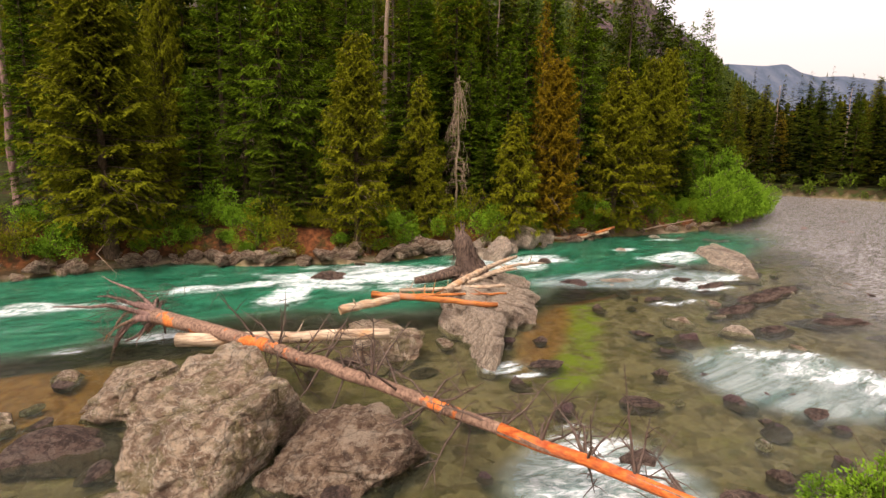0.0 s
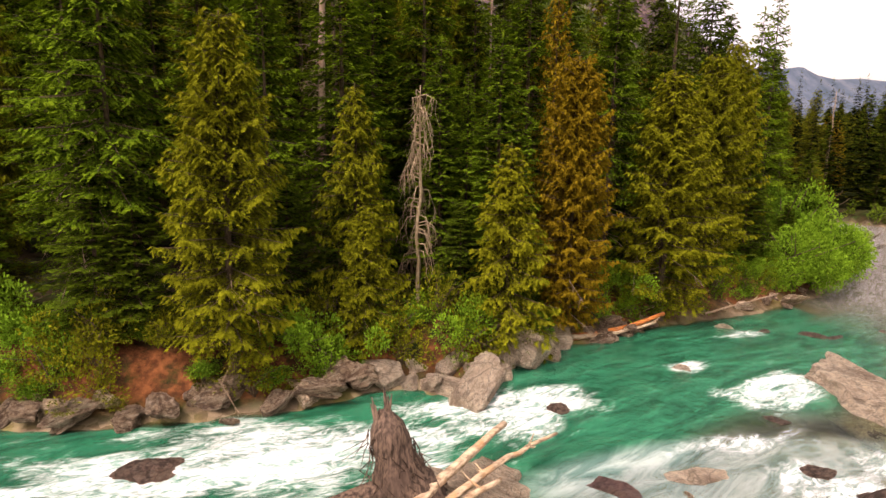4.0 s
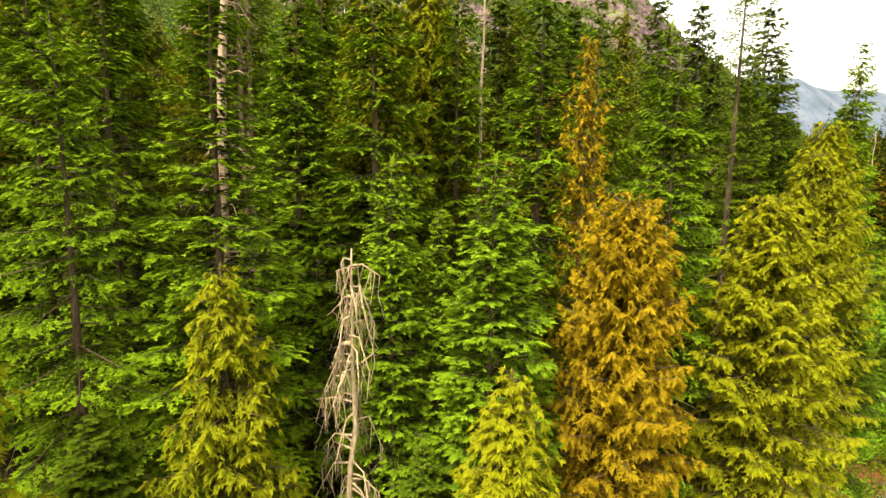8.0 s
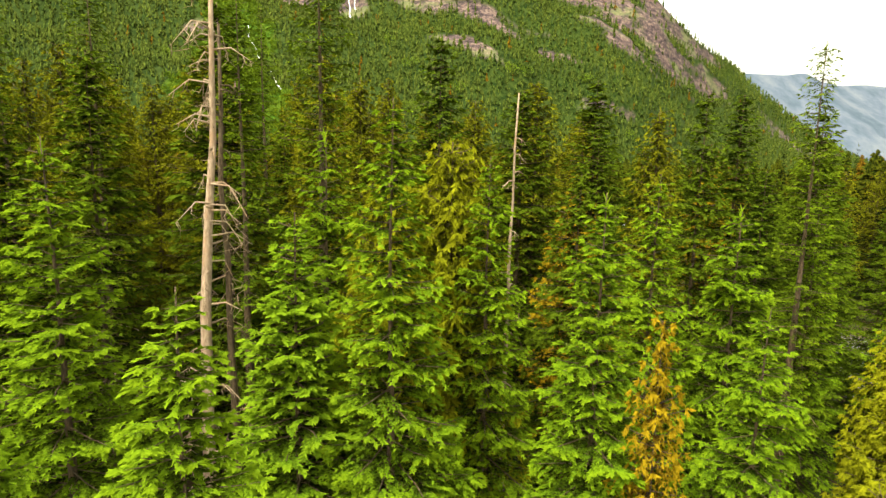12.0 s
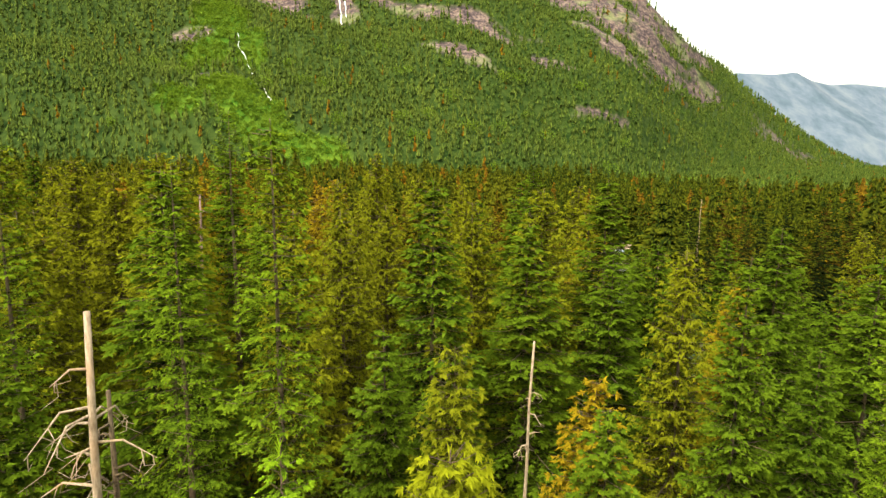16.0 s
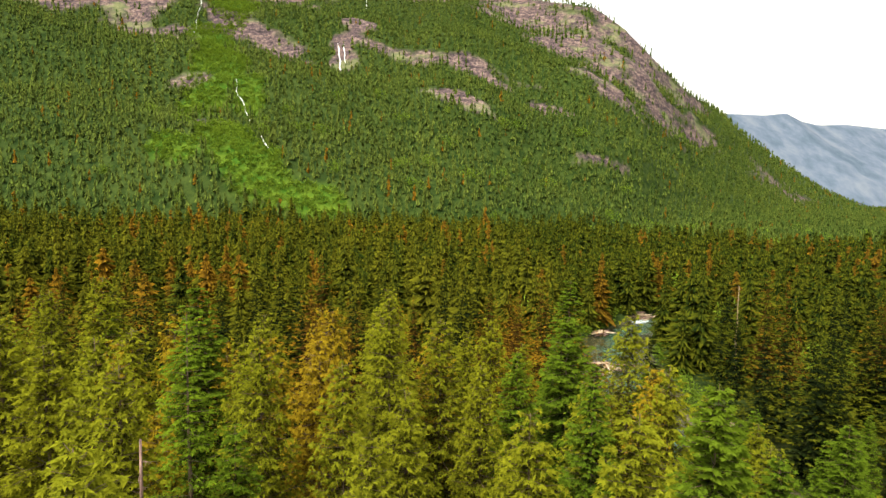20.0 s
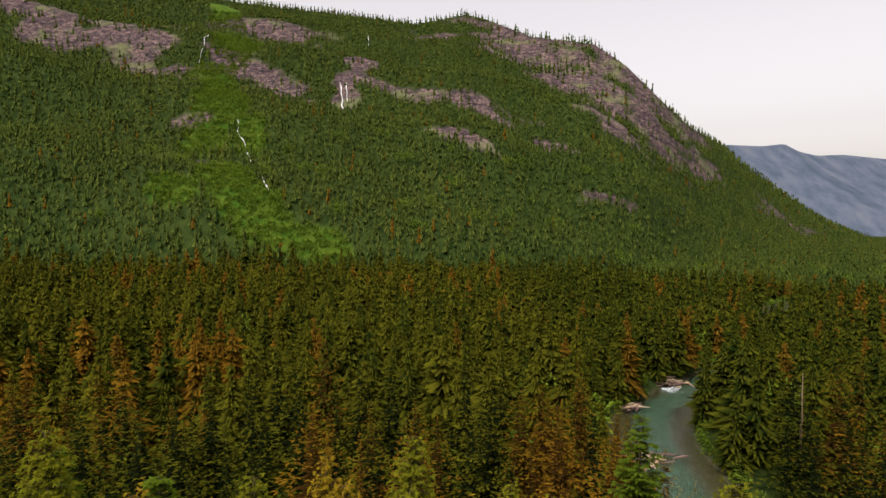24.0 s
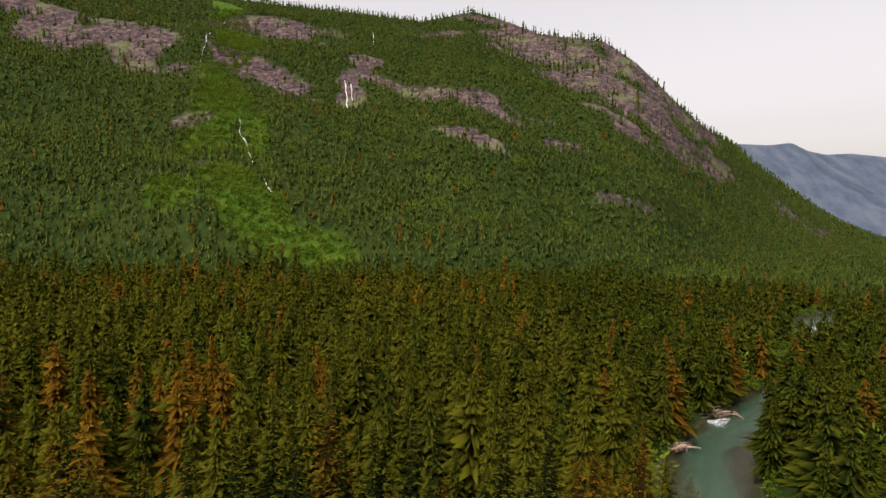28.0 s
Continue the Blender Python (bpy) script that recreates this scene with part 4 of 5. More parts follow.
# ---- woods beyond, too many to count ----
def ragged_tree(seed, tiers, points, fat=0.17):
    """A unit-high conifer of ragged drooping whorls; vertices, triangles, tip values."""
    r = np.random.default_rng(seed)
    V, F, T = [], [], []
    lobe = r.uniform(0, 6.28, 3)
    for i in range(tiers):
        f = i / tiers
        z = 0.05 + 0.9 * f + r.uniform(-0.4, 0.4) / tiers
        rad = (fat * (1 - f) ** 0.9 + 0.012) * r.uniform(0.7, 1.2) * (0.8 if i == 0 else 1)
        o, a0 = len(V), r.uniform(0, 6.28)
        n = points if f < 0.7 else max(3, points - 2)
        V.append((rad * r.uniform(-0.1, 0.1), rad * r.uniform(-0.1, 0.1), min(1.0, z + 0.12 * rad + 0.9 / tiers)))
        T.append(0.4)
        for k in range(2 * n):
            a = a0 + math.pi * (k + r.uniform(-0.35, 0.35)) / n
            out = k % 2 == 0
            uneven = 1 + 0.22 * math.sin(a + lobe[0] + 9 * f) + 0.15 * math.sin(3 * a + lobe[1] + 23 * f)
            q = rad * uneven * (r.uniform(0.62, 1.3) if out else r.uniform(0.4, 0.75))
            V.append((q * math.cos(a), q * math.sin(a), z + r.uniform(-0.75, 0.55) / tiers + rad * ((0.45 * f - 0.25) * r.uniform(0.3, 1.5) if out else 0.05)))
            # notches stay low, so gaps between the points take the painted shade
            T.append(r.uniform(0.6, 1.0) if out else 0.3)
        F += [(o, o + 1 + k, o + 1 + (k + 1) % (2 * n)) for k in range(2 * n)]
    return np.array(V), np.array(F), np.array(T)


def spray_tree(seed):
    """A finer conifer brought to unit height; vertices, triangles, tip values."""
    V, T, _ = conifer_shape(seed, 20, 4.3, gap=1.05, taper=0.95, per=6, step=0.75, twig=1.45, fat=0.46, droop=0.55)
    F = np.arange(len(V)).reshape(-1, 4)[:, [0, 1, 2, 0, 2, 3]].reshape(-1, 3)
    return V / 20, F, T


def woods(name, label, models, xs, ys, heights, widths, tints, material, seed):
    """Many trees as one mesh."""
    r = np.random.default_rng(seed)
    zs = land(xs, ys)
    Vs, Fs, Ts, Cs, o = [], [], [], [], 0
    pick = r.integers(0, len(models), len(xs))
    for m, (V, F, T) in enumerate(models):
        i = np.nonzero(pick == m)[0]
        if not len(i):
            continue
        a = r.uniform(0, 6.28, len(i))
        c, s = np.cos(a)[:, None], np.sin(a)[:, None]
        w = (heights[i] * widths[i])[:, None]
        X = (V[:, 0] * c - V[:, 1] * s) * w + xs[i][:, None]
        Y = (V[:, 0] * s + V[:, 1] * c) * w + ys[i][:, None]
        Z = V[:, 2] * heights[i][:, None] + zs[i][:, None] - 0.2
        Vs.append(np.stack([X, Y, Z], 2).reshape(-1, 3))
        Fs.append((F[None] + (np.arange(len(i)) * len(V))[:, None, None] + o).reshape(-1, 3))
        Ts.append(np.tile(T, len(i)))
        Cs.append(np.repeat(tints[i], len(V)))
        o += len(i) * len(V)
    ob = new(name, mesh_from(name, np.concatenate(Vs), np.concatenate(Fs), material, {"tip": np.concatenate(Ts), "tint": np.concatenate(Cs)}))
    return tagged(ob, label, "forest", kind="stuff")


def scatter(x0, x1, y0, y1, gap, seed):
    """Jittered places on a lattice."""
    r = np.random.default_rng(seed)
    X, Y = np.meshgrid(np.arange(x0, x1, gap), np.arange(y0, y1, gap * 0.9))
    X = X + (np.arange(X.shape[0]) % 2)[:, None] * gap / 2
    return X.ravel() + r.uniform(-0.42, 0.42, X.size) * gap, Y.ravel() + r.uniform(-0.42, 0.42, X.size) * gap


def grow(name, label, x0, x1, y0, y1, gap, tiers, points, tall, seed, test, rust=0.14, rustname=None, leaf=None, wide=(0.8, 1.55)):
    xs, ys = scatter(x0, x1, y0, y1, gap, seed)
    r = np.random.default_rng(seed + 1)
    crag, meadow = cover(xs, ys)
    ok = test(xs, ys) & (r.uniform(size=len(xs)) > 1.05 * np.maximum(crag * 0.84, meadow)) & (shore(xs, ys) > 1.5)
    xs, ys = xs[ok], ys[ok]
    hs = r.uniform(tall[0], tall[1], len(xs)) * (1 + 0.15 * fbm(xs / 40, ys / 40, 61, 2))
    ws = r.uniform(wide[0], wide[1], len(xs))
    # tint varies at random, higher on the left, lower right of the river
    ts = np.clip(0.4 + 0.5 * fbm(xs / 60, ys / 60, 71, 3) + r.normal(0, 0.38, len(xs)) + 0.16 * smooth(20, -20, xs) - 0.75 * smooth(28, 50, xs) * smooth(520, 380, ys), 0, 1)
    red = r.uniform(size=len(xs)) < rust * (1 + 0.85 * np.sign(fbm(xs / 45, ys / 45, 81, 2)))
    models = [spray_tree(seed + 5 + i) for i in range(5)] if tiers > 25 else [ragged_tree(seed + 5 + i, tiers, points, 0.26 if tiers < 3 else 0.22 if tiers < 12 else 0.19) for i in range(7)]
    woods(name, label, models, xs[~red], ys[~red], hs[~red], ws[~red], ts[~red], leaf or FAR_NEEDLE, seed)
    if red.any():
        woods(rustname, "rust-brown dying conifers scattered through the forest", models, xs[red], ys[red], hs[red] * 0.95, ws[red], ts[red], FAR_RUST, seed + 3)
    return len(xs)


def in_sight(x, y, spread=0.95, reach=40):
    return np.abs(x + 4) < reach + spread * np.maximum(y - 60, 0)


grow("valley_woods", "dense green conifer forest on the valley floor", -110, 130, 116, 168, 6.9, 26, 12, (16, 26), 310,
     lambda x, y: in_sight(x, y) & (y > 118) & (y < 165), 0.4, "rusty_valley_woods")
grow("valley_woods", "dense green conifer forest on the valley floor", -150, 190, 160, 245, 6.6, 20, 13, (12, 25), 300,
     lambda x, y: in_sight(x, y) & (y >= 165) & ((x < 28) | (x > 105)), 0.18, "rusty_valley_woods")
grow("shore_woods", "tall conifers standing along both shores of the river", 26, 108, 160, 262, 6.0, 20, 13, (14, 23), 330,
     lambda x, y: (y >= 165) & (x >= 28) & (x <= 105), 0.12, "rusty_shore_woods")
grow("valley_woods", "dense green conifer forest on the valley floor", -420, 480, 245, 440, 6.8, 11, 8, (10, 21), 400,
     lambda x, y: in_sight(x, y) & ~((x > 28) & (x < 105) & (y < 262)), 0.10, "rusty_valley_woods")
grow("side_woods", "dark conifers on the near shore behind", 45, 108, 60, 118, 7.0, 26, 12, (15, 21), 450, lambda x, y: (shore(x, y) > 3) & (x > 52), 0.1, "rusty_side_woods")
grow("side_woods", "dark conifers on the near shore behind", 108, 200, 20, 118, 6.0, 12, 7, (14, 20), 460, lambda x, y: shore(x, y) > 4, 0.1, "rusty_side_woods")
grow("mountain_woods", "conifers thinning out up the steep mountainside", -1000, 900, 430, 1180, 5.9, 3, 4, (7.5, 13.5), 500,
     lambda x, y: in_sight(x, y, 0.88) & (y < 83 + np.interp((x + 10) / (y - 83), SIDE, RIDGE) + 12), 0.015, "rusty_mountain_woods", FAR_SLOPE, (0.7, 1.15))
grow("mountain_woods", "conifers along the far valley", 250, 1500, 700, 1750, 12, 2, 4, (9, 15), 600,
     lambda x, y: (y > 1180) & in_sight(x, y, 0.95), 0.03, "rusty_mountain_woods", FAR_SLOPE)

# ---- far range ----
def far_range():
    k = Nodes("haze_painted_far_mountain")
    # blue haze of the distance is part of these base colours
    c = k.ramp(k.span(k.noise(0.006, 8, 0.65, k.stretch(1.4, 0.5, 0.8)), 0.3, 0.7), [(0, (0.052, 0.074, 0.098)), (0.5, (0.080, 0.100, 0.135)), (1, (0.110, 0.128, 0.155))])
    xs = np.linspace(1200, 4600, 90)
    ys = np.linspace(0, 1, 24)
    X, T = np.meshgrid(xs, ys)
    top = np.interp(xs, [1200, 2200, 2480, 2640, 2760, 2900, 3100, 3400, 4600], [560, 690, 680, 700, 640, 610, 620, 590, 540])
    Z = -20 + T * (top[None, :] + 20) + (fbm(X / 260, T * 5, 91, 5) * 35 - 70 * np.abs(fbm(X / 330, T * 1.2, 93, 3))) * T * (1 - T) * 3
    Y = 3300 + T * 1150 + fbm(X / 300, T * 3, 95, 4) * 130 * (1 - T)
    n = len(xs)
    i = (np.arange(23)[:, None] * n + np.arange(n - 1)[None, :]).ravel()
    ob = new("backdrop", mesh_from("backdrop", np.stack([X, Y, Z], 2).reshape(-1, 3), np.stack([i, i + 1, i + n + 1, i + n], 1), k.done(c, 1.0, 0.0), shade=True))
    tagged(ob, "distant mountain range, blue haze in its colour", "mountain", kind="structure")


far_range()

# ---- rocks ----
def rock_mesh(name, seed, material, sub=3, squash=(1, 1, 0.7), cuts=9, rough=0.14, bands=0.0, blocks=1.3):
    """A broken stone about 2 m across at the origin: flat faces, split into blocks by cracks."""
    r = random.Random(seed)
    bm = bmesh.new()
    bmesh.ops.create_icosphere(bm, subdivisions=sub, radius=1.0)
    planes = []
    for i in range(cuts + 4):
        n = Vector((r.gauss(0, 1), r.gauss(0, 1), r.gauss(0.2, 0.8))).normalized()
        planes.append((n, r.uniform(0.45, 0.82)))
    off = Vector((seed * 3.1, seed * 1.7, seed * 0.9))
    for v in bm.verts:
        p = v.co.copy()
        for n, d in planes:
            k = p.dot(n) - d
            if k > 0:
                p -= n * k * 0.97
        q = p * 1.5 + off
        bent = q + noise.noise_vector(q * 1.7) * 0.18
        far, near = noise.voronoi(bent * blocks)
        w = noise.noise(near[0] * 3.7) * rough * 0.85 - rough * 0.5 * max(0.0, 1 - (far[1] - far[0]) / 0.09)
        far, near = noise.voronoi(bent * blocks * 3.1)
        w += noise.noise(near[0] * 5.3) * rough * 0.3 - rough * 0.12 * max(0.0, 1 - (far[1] - far[0]) / 0.12)
        w += noise.fractal(q * 2.6, 0.6, 2.3, 6) * rough * 0.5
        if bands:
            w += bands * (math.sin((p.x * 0.5 + p.z * 1.6 + p.y * 0.3) * 9 + noise.noise(q) * 3) * 0.5)
        p += p.normalized() * w
        v.co = Vector((p.x * squash[0], p.y * squash[1], p.z * squash[2]))
    me = bpy.data.meshes.new(name)
    bm.to_mesh(me)
    bm.free()
    me.materials.append(material)
    return me


def slab_mesh(name, seed, material, cuts=15):
    """A bedded block, 2 x 2 x 2 before it is sized, with chipped edges and a ragged end."""
    bm = bmesh.new()
    bmesh.ops.create_cube(bm, size=2.0)
    bmesh.ops.subdivide_edges(bm, edges=bm.edges[:], cuts=cuts, use_grid_fill=True)
    off = Vector((seed * 2.3, seed * 4.1, seed * 1.3))
    for v in bm.verts:
        p = v.co.copy()
        edge = sorted(abs(c) for c in p)
        chip = max(0.0, edge[1] - 0.78) * max(0.0, edge[2] - 0.78) * 3.0
        far, near = noise.voronoi(p * 1.3 + off)
        w = noise.noise(near[0] * 4.1) * 0.06 - 0.05 * max(0.0, 1 - (far[1] - far[0]) / 0.08) + noise.fractal(p * 2.4 + off, 0.6, 2.3, 5) * 0.035
        p *= 1 - chip
        p += p.normalized() * w
        p.x += (0.2 if p.x > 0 else 0.5) * noise.noise(Vector((p.y * 0.9, p.z * 0.9, p.x * 0.3)) + off) * abs(p.x)
        v.co = p
    me = bpy.data.meshes.new(name)
    bm.to_mesh(me)
    bm.free()
    me.materials.append(material)
    return me


def set_rock(me, x, y, z, size, turn=0.0, tilt=(0, 0), label="weathered grey boulder at the water's edge", name="boulder", group="rocks by the river"):
    if not group:
        # a stone of its own: its size goes into the mesh, so that its grain keeps its scale
        me.transform(Matrix.Diagonal((*(size if isinstance(size, tuple) else (size, size, size)), 1)))
        size = 1.0
    ob = new(name, me)
    ob.matrix_basis = Matrix.LocRotScale((x, y, z), Euler((radians(tilt[0]), radians(tilt[1]), turn)), size if isinstance(size, tuple) else (size, size, size))
    return tagged(ob, label, "rock", group)


big = rock_mesh("boulder", 5, ROCK, 6, (1, 1, 1), 14, 0.10, 0.0, 0.9)
set_rock(big, -8.0, 14.3, -1.0, (4.1, 3.7, 3.1), 0.3, label="huge grey lichen-spotted boulder under the fallen tree", group="")
set_rock(rock_mesh("boulder", 6, ROCK_BROWN, 6, (1, 1, 1), 14, 0.10, 0.0, 1.1), -4.3, 12.9, -1.35, (3.2, 2.7, 1.75), 0.7, label="low brown shoulder of broken rock beside the huge boulder", group="")
set_rock(rock_mesh("boulder", 9, ROCK, 4, (1, 1, 0.9), 9, 0.13), -11.8, 16.6, -0.85, (2.2, 1.7, 1.3), 0.8, label="pale boulder beside the huge one", group="")
set_rock(rock_mesh("boulder", 12, ROCK_DARK, 4, (1, 1, 0.8), 9, 0.13), -12.6, 13.6, -1.55, (2.3, 1.7, 0.75), 0.2, label="low wet brown boulder in the shallows", group="")
set_rock(rock_mesh("boulder", 14, ROCK_DARK, 4, (1, 1, 0.8), 10, 0.15), -4.4, 12.2, -1.7, (2.2, 1.7, 1.0), 0.9, label="dark wet boulder at the foot of the huge one", group="")
set_rock(rock_mesh("boulder", 15, ROCK, 4, (1, 1, 0.8), 10, 0.15), -9.4, 11.6, -1.75, (1.9, 1.2, 0.9), 0.5, label="broken grey boulder at the water's edge", group="")
set_rock(rock_mesh("boulder", 16, ROCK, 4, (1, 1, 0.9), 9, 0.15), -15.6, 14.2, -1.4, (1.5, 1.1, 0.75), 0.5, label="small pale boulder on the gravel", group="")
set_rock(rock_mesh("boulder", 18, ROCK, 4, (1, 1, 0.8), 10, 0.17, 0.03), -4.3, 20.9, -0.75, (1.9, 2.7, 1.5), -0.2, label="cracked grey rock carrying driftwood logs", group="")
set_rock(rock_mesh("boulder", 19, ROCK_DARK, 4, (1, 1, 0.8), 9, 0.15), -8.0, 30.4, -0.35, (1.25, 1.0, 0.75), 0.4, label="rounded rock awash in the rapids", group="")
set_rock(rock_mesh("boulder", 20, ROCK_PALE, 5, (1, 1, 0.8), 14, 0.12, 0.05), 17.5, 36.2, -0.1, (2.3, 5.9, 1.5), -0.16, (4, -6), "long pale grey-pink rock shelf in the river", group="")
set_rock(rock_mesh("boulder", 21, ROCK_MAROON, 4, (1, 1, 0.8), 8, 0.1), 5.6, 30.0, -0.28, (0.85, 0.6, 0.45), -0.5, label="smooth maroon stone in the shallows", group="")
set_rock(rock_mesh("boulder", 22, ROCK_PALE, 4, (1, 1, 0.5), 8, 0.1), 8.5, 30.8, -0.25, (1.2, 0.7, 0.4), 0.1, label="low pale gravelly stone in the shallows", group="")
shelf = rock_mesh("boulder", 23, ROCK_DARK, 4, (1, 1, 0.5), 11, 0.16, 0.05)
for x, y, a, sx, sy, sz in ((12.6, 25.8, 0.3, 2.1, 0.8, 0.8), (14.6, 27.6, 0.2, 2.6, 0.9, 0.9), (16.6, 29.0, 0.1, 2.0, 0.8, 0.75), (13.2, 29.8, 0.3, 1.8, 0.6, 0.55),
                            (16.4, 24.6, -0.3, 2.4, 0.9, 0.6), (19.0, 22.6, -0.5, 2.6, 1.1, 0.7), (13.0, 23.4, 0.1, 1.4, 0.7, 0.6), (20.5, 42.8, 0.3, 1.1, 0.6, 0.5)):
    set_rock(shelf, x, y, float(water_level(y)) - 0.12, (sx, sy, sz), a, (0, -8), "flat dark wet rock ledge in the rapids", "rock_ledge", "ledges in the rapids")
small = [rock_mesh("stone", 30 + i, m, 3, (1, 0.85, 0.7), 8, 0.14) for i, m in enumerate((ROCK, ROCK_DARK, ROCK_MAROON, ROCK_PALE, ROCK, ROCK_DARK))]
for x, y, s, i in ((7.0, 22.8, 0.5, 1), (8.9, 22.4, 0.85, 2), (11.4, 23.2, 0.8, 3), (9.4, 24.4, 0.75, 0), (7.3, 21.0, 0.45, 1), (6.0, 26.0, 0.5, 5), (9.2, 27.4, 0.6, 1),
                   (2.2, 19.6, 0.75, 1), (0.9, 18.0, 0.55, 5), (4.8, 16.6, 0.7, 1), (3.6, 13.4, 0.9, 5), (5.6, 11.4, 0.8, 1), (7.2, 12.6, 0.6, 5), (-0.8, 15.4, 0.6, 1), (2.4, 22.0, 0.5, 5),
                   (5.0, 34.6, 0.7, 5), (12.6, 34.0, 0.5, 1), (19.8, 43.2, 0.7, 1), (17.5, 43.8, 0.45, 5), (12.2, 31.0, 0.6, 1), (24, 44, 0.4, 5), (33, 52, 0.5, 5), (36, 50, 0.4, 1),
                   (41, 58, 0.4, 5), (15.6, 44.4, 0.6, 3), (11.0, 38.4, 0.5, 3), (-15.2, 18.0, 0.7, 4), (-17.4, 15.2, 0.8, 0), (-14.0, 11.4, 0.6, 5), (6.4, 19.0, 0.5, 5), (10.4, 16.0, 0.6, 1)):
    set_rock(small[i], x, y, float(water_level(y)) - 0.15 * s, (s * 1.15, s * 0.9, s * 0.7), x * 7 + y, label=("wet brown stone in the shallows" if i in (1, 5) else "river stone in the shallows"), name="stone", group="stones in the shallows")
pebbles = [rock_mesh("stone", 40 + i, m, 2, (1, 0.85, 0.6), 7, 0.12) for i, m in enumerate((ROCK_DARK, ROCK, ROCK_DARK, ROCK_MAROON))]
rs = random.Random(44)
count = 0
while count < 170:
    x, y = rs.uniform(-18, 24), rs.uniform(8.5, 36)
    if float(shore(np.array([x]), np.array([y]))[0]) > -0.8 or float(to_line(np.array([x]), np.array([y]), MAIN_CURRENT)[0][0]) < 6.5 or (1.5 < x < 7 and 17.5 < y < 31):
        continue
    count += 1
    s = rs.uniform(0.2, 0.62)
    set_rock(pebbles[rs.randrange(4)], x, y, float(water_level(y)) - s * rs.uniform(0.15, 0.55), (s * rs.uniform(0.9, 1.7), s, s * 0.8), rs.uniform(0, 6.3), label="wet stone half sunk in the shallows", name="stone", group="stones in the shallows")
# rocks that face the wooded bank
bank_models = [rock_mesh("boulder", 50 + i, m, 4, (1, 0.85, 0.75), 12, 0.16, 0.02) for i, m in enumerate((ROCK_BROWN, ROCK_PALE, ROCK, ROCK_BROWN, ROCK_PALE, ROCK_BROWN))] + [slab_mesh("boulder", 60 + i, ROCK_PALE) for i in range(3)]
r = random.Random(4)
for (ax, ay), (bx, by) in zip(LEFT_BANK[2:14], LEFT_BANK[3:15]):
    n = max(2, int(math.hypot(bx - ax, by - ay) / 0.4))
    for j in range(n):
        t = (j + r.uniform(0.1, 0.9)) / n
        x, y = ax + (bx - ax) * t + r.uniform(-0.5, 0.3), ay + (by - ay) * t + r.uniform(-0.6, 1.5)
        if x > 10 and r.random() < 0.6 or x < -30 and r.random() < 0.5:
            continue
        pale = -2.5 < x < 5.5
        s = r.uniform(0.25, 0.85) * (1.3 if -13 < x < 6 else 1.0)
        me = bank_models[r.choice((1, 6, 7, 8, 6, 7)) if pale else r.choice((0, 2, 3, 5, 5, 0))]
        set_rock(me, x, y, float(water_level(y)) + r.uniform(-0.1, 0.75) * min(1, s), (s * r.uniform(0.9, 1.7), s * (0.7 if pale else 1), s * r.uniform(0.5, 0.9)), r.uniform(0, 6.3), (r.uniform(-32, 32), r.uniform(-32, 32)),
                 "pale craggy bank rock below the trees" if pale else "brown-grey bank rock below the trees", "bank_rock", "rocks along the wooded bank")

# the slab island in midstream
island = thing("rock_island", "island of tilted layered pale rock slabs with driftwood", "rock", at=pose(1.2, 27.0, float(water_level(26.8)) + 0.25))
slab_models = [slab_mesh("slab", 70 + i, ROCK_PALE) for i in range(5)]
r = random.Random(8)
for j in range(16):
    t = j / 15
    wy_ = 30.6 - 11.2 * t
    cx_ = float(np.interp(wy_, (19.4, 21.5, 22.8, 24.5, 27, 30.6), (0.0, 0.0, -0.15, 0.55, 1.05, 2.2)))
    half = float(np.interp(wy_, (19.4, 21.5, 22.8, 24.5, 27, 30.6), (0.4, 0.6, 1.0, 1.75, 1.65, 0.9))) * r.uniform(0.9, 1.12)
    sl = part("slab", slab_models[r.randrange(5)], None, island)
    sl.matrix_basis = Matrix.LocRotScale((cx_ - 1.2, wy_ - 27.0, -0.45 + 0.30 * math.sin(3.1 * t) + r.uniform(-0.1, 0.1)), Euler((radians(-9 + r.uniform(-6, 6)), radians(11 + r.uniform(-4, 4)), radians(-22 + r.uniform(-5, 5)))), (half, 0.31, 0.78))
for x, y, z, sx, sy, sz in ((-1.9, -1.6, -0.45, 0.8, 0.9, 0.7), (-1.5, 0.6, -0.3, 0.9, 1.0, 0.75), (-2.2, -3.6, -0.5, 0.7, 0.8, 0.55), (-0.6, 2.6, -0.35, 0.9, 0.9, 0.7)):
    sl = part("slab", slab_models[r.randrange(5)], None, island)
    sl.matrix_basis = Matrix.LocRotScale((x, y, z), Euler((radians(r.uniform(-14, 14)), radians(r.uniform(-14, 14)), r.uniform(0, 3))), (sx, sy, sz))


# ---- fallen trees and driftwood ----
def add_log(name, label, a, b, r0, r1, material, seed, sag=0.0, group="driftwood logs", stubs=5):
    r = random.Random(seed)
    ob = thing(name, label, "log", group)
    n = 12
    pts = along(a, b, n, sag, 0.03, r)
    part("stem", bars("stem", [tube(pts, [r0 + (r1 - r0) * i / (n - 1) for i in range(n)], 10, 0.08, r)], material), None, ob)
    for i in range(stubs):
        p = pts[r.randrange(1, n - 1)]
        d = Vector((r.gauss(0, 1), r.gauss(0, 1), r.uniform(0.1, 1))).normalized() * r.uniform(0.15, 0.7)
        part("branch_stub", bars("branch_stub", [tube((p, p + d * 0.6, p + d + Vector((0, 0, 0.05))), (0.04, 0.025, 0.01), 5)], material), None, ob)
    return ob


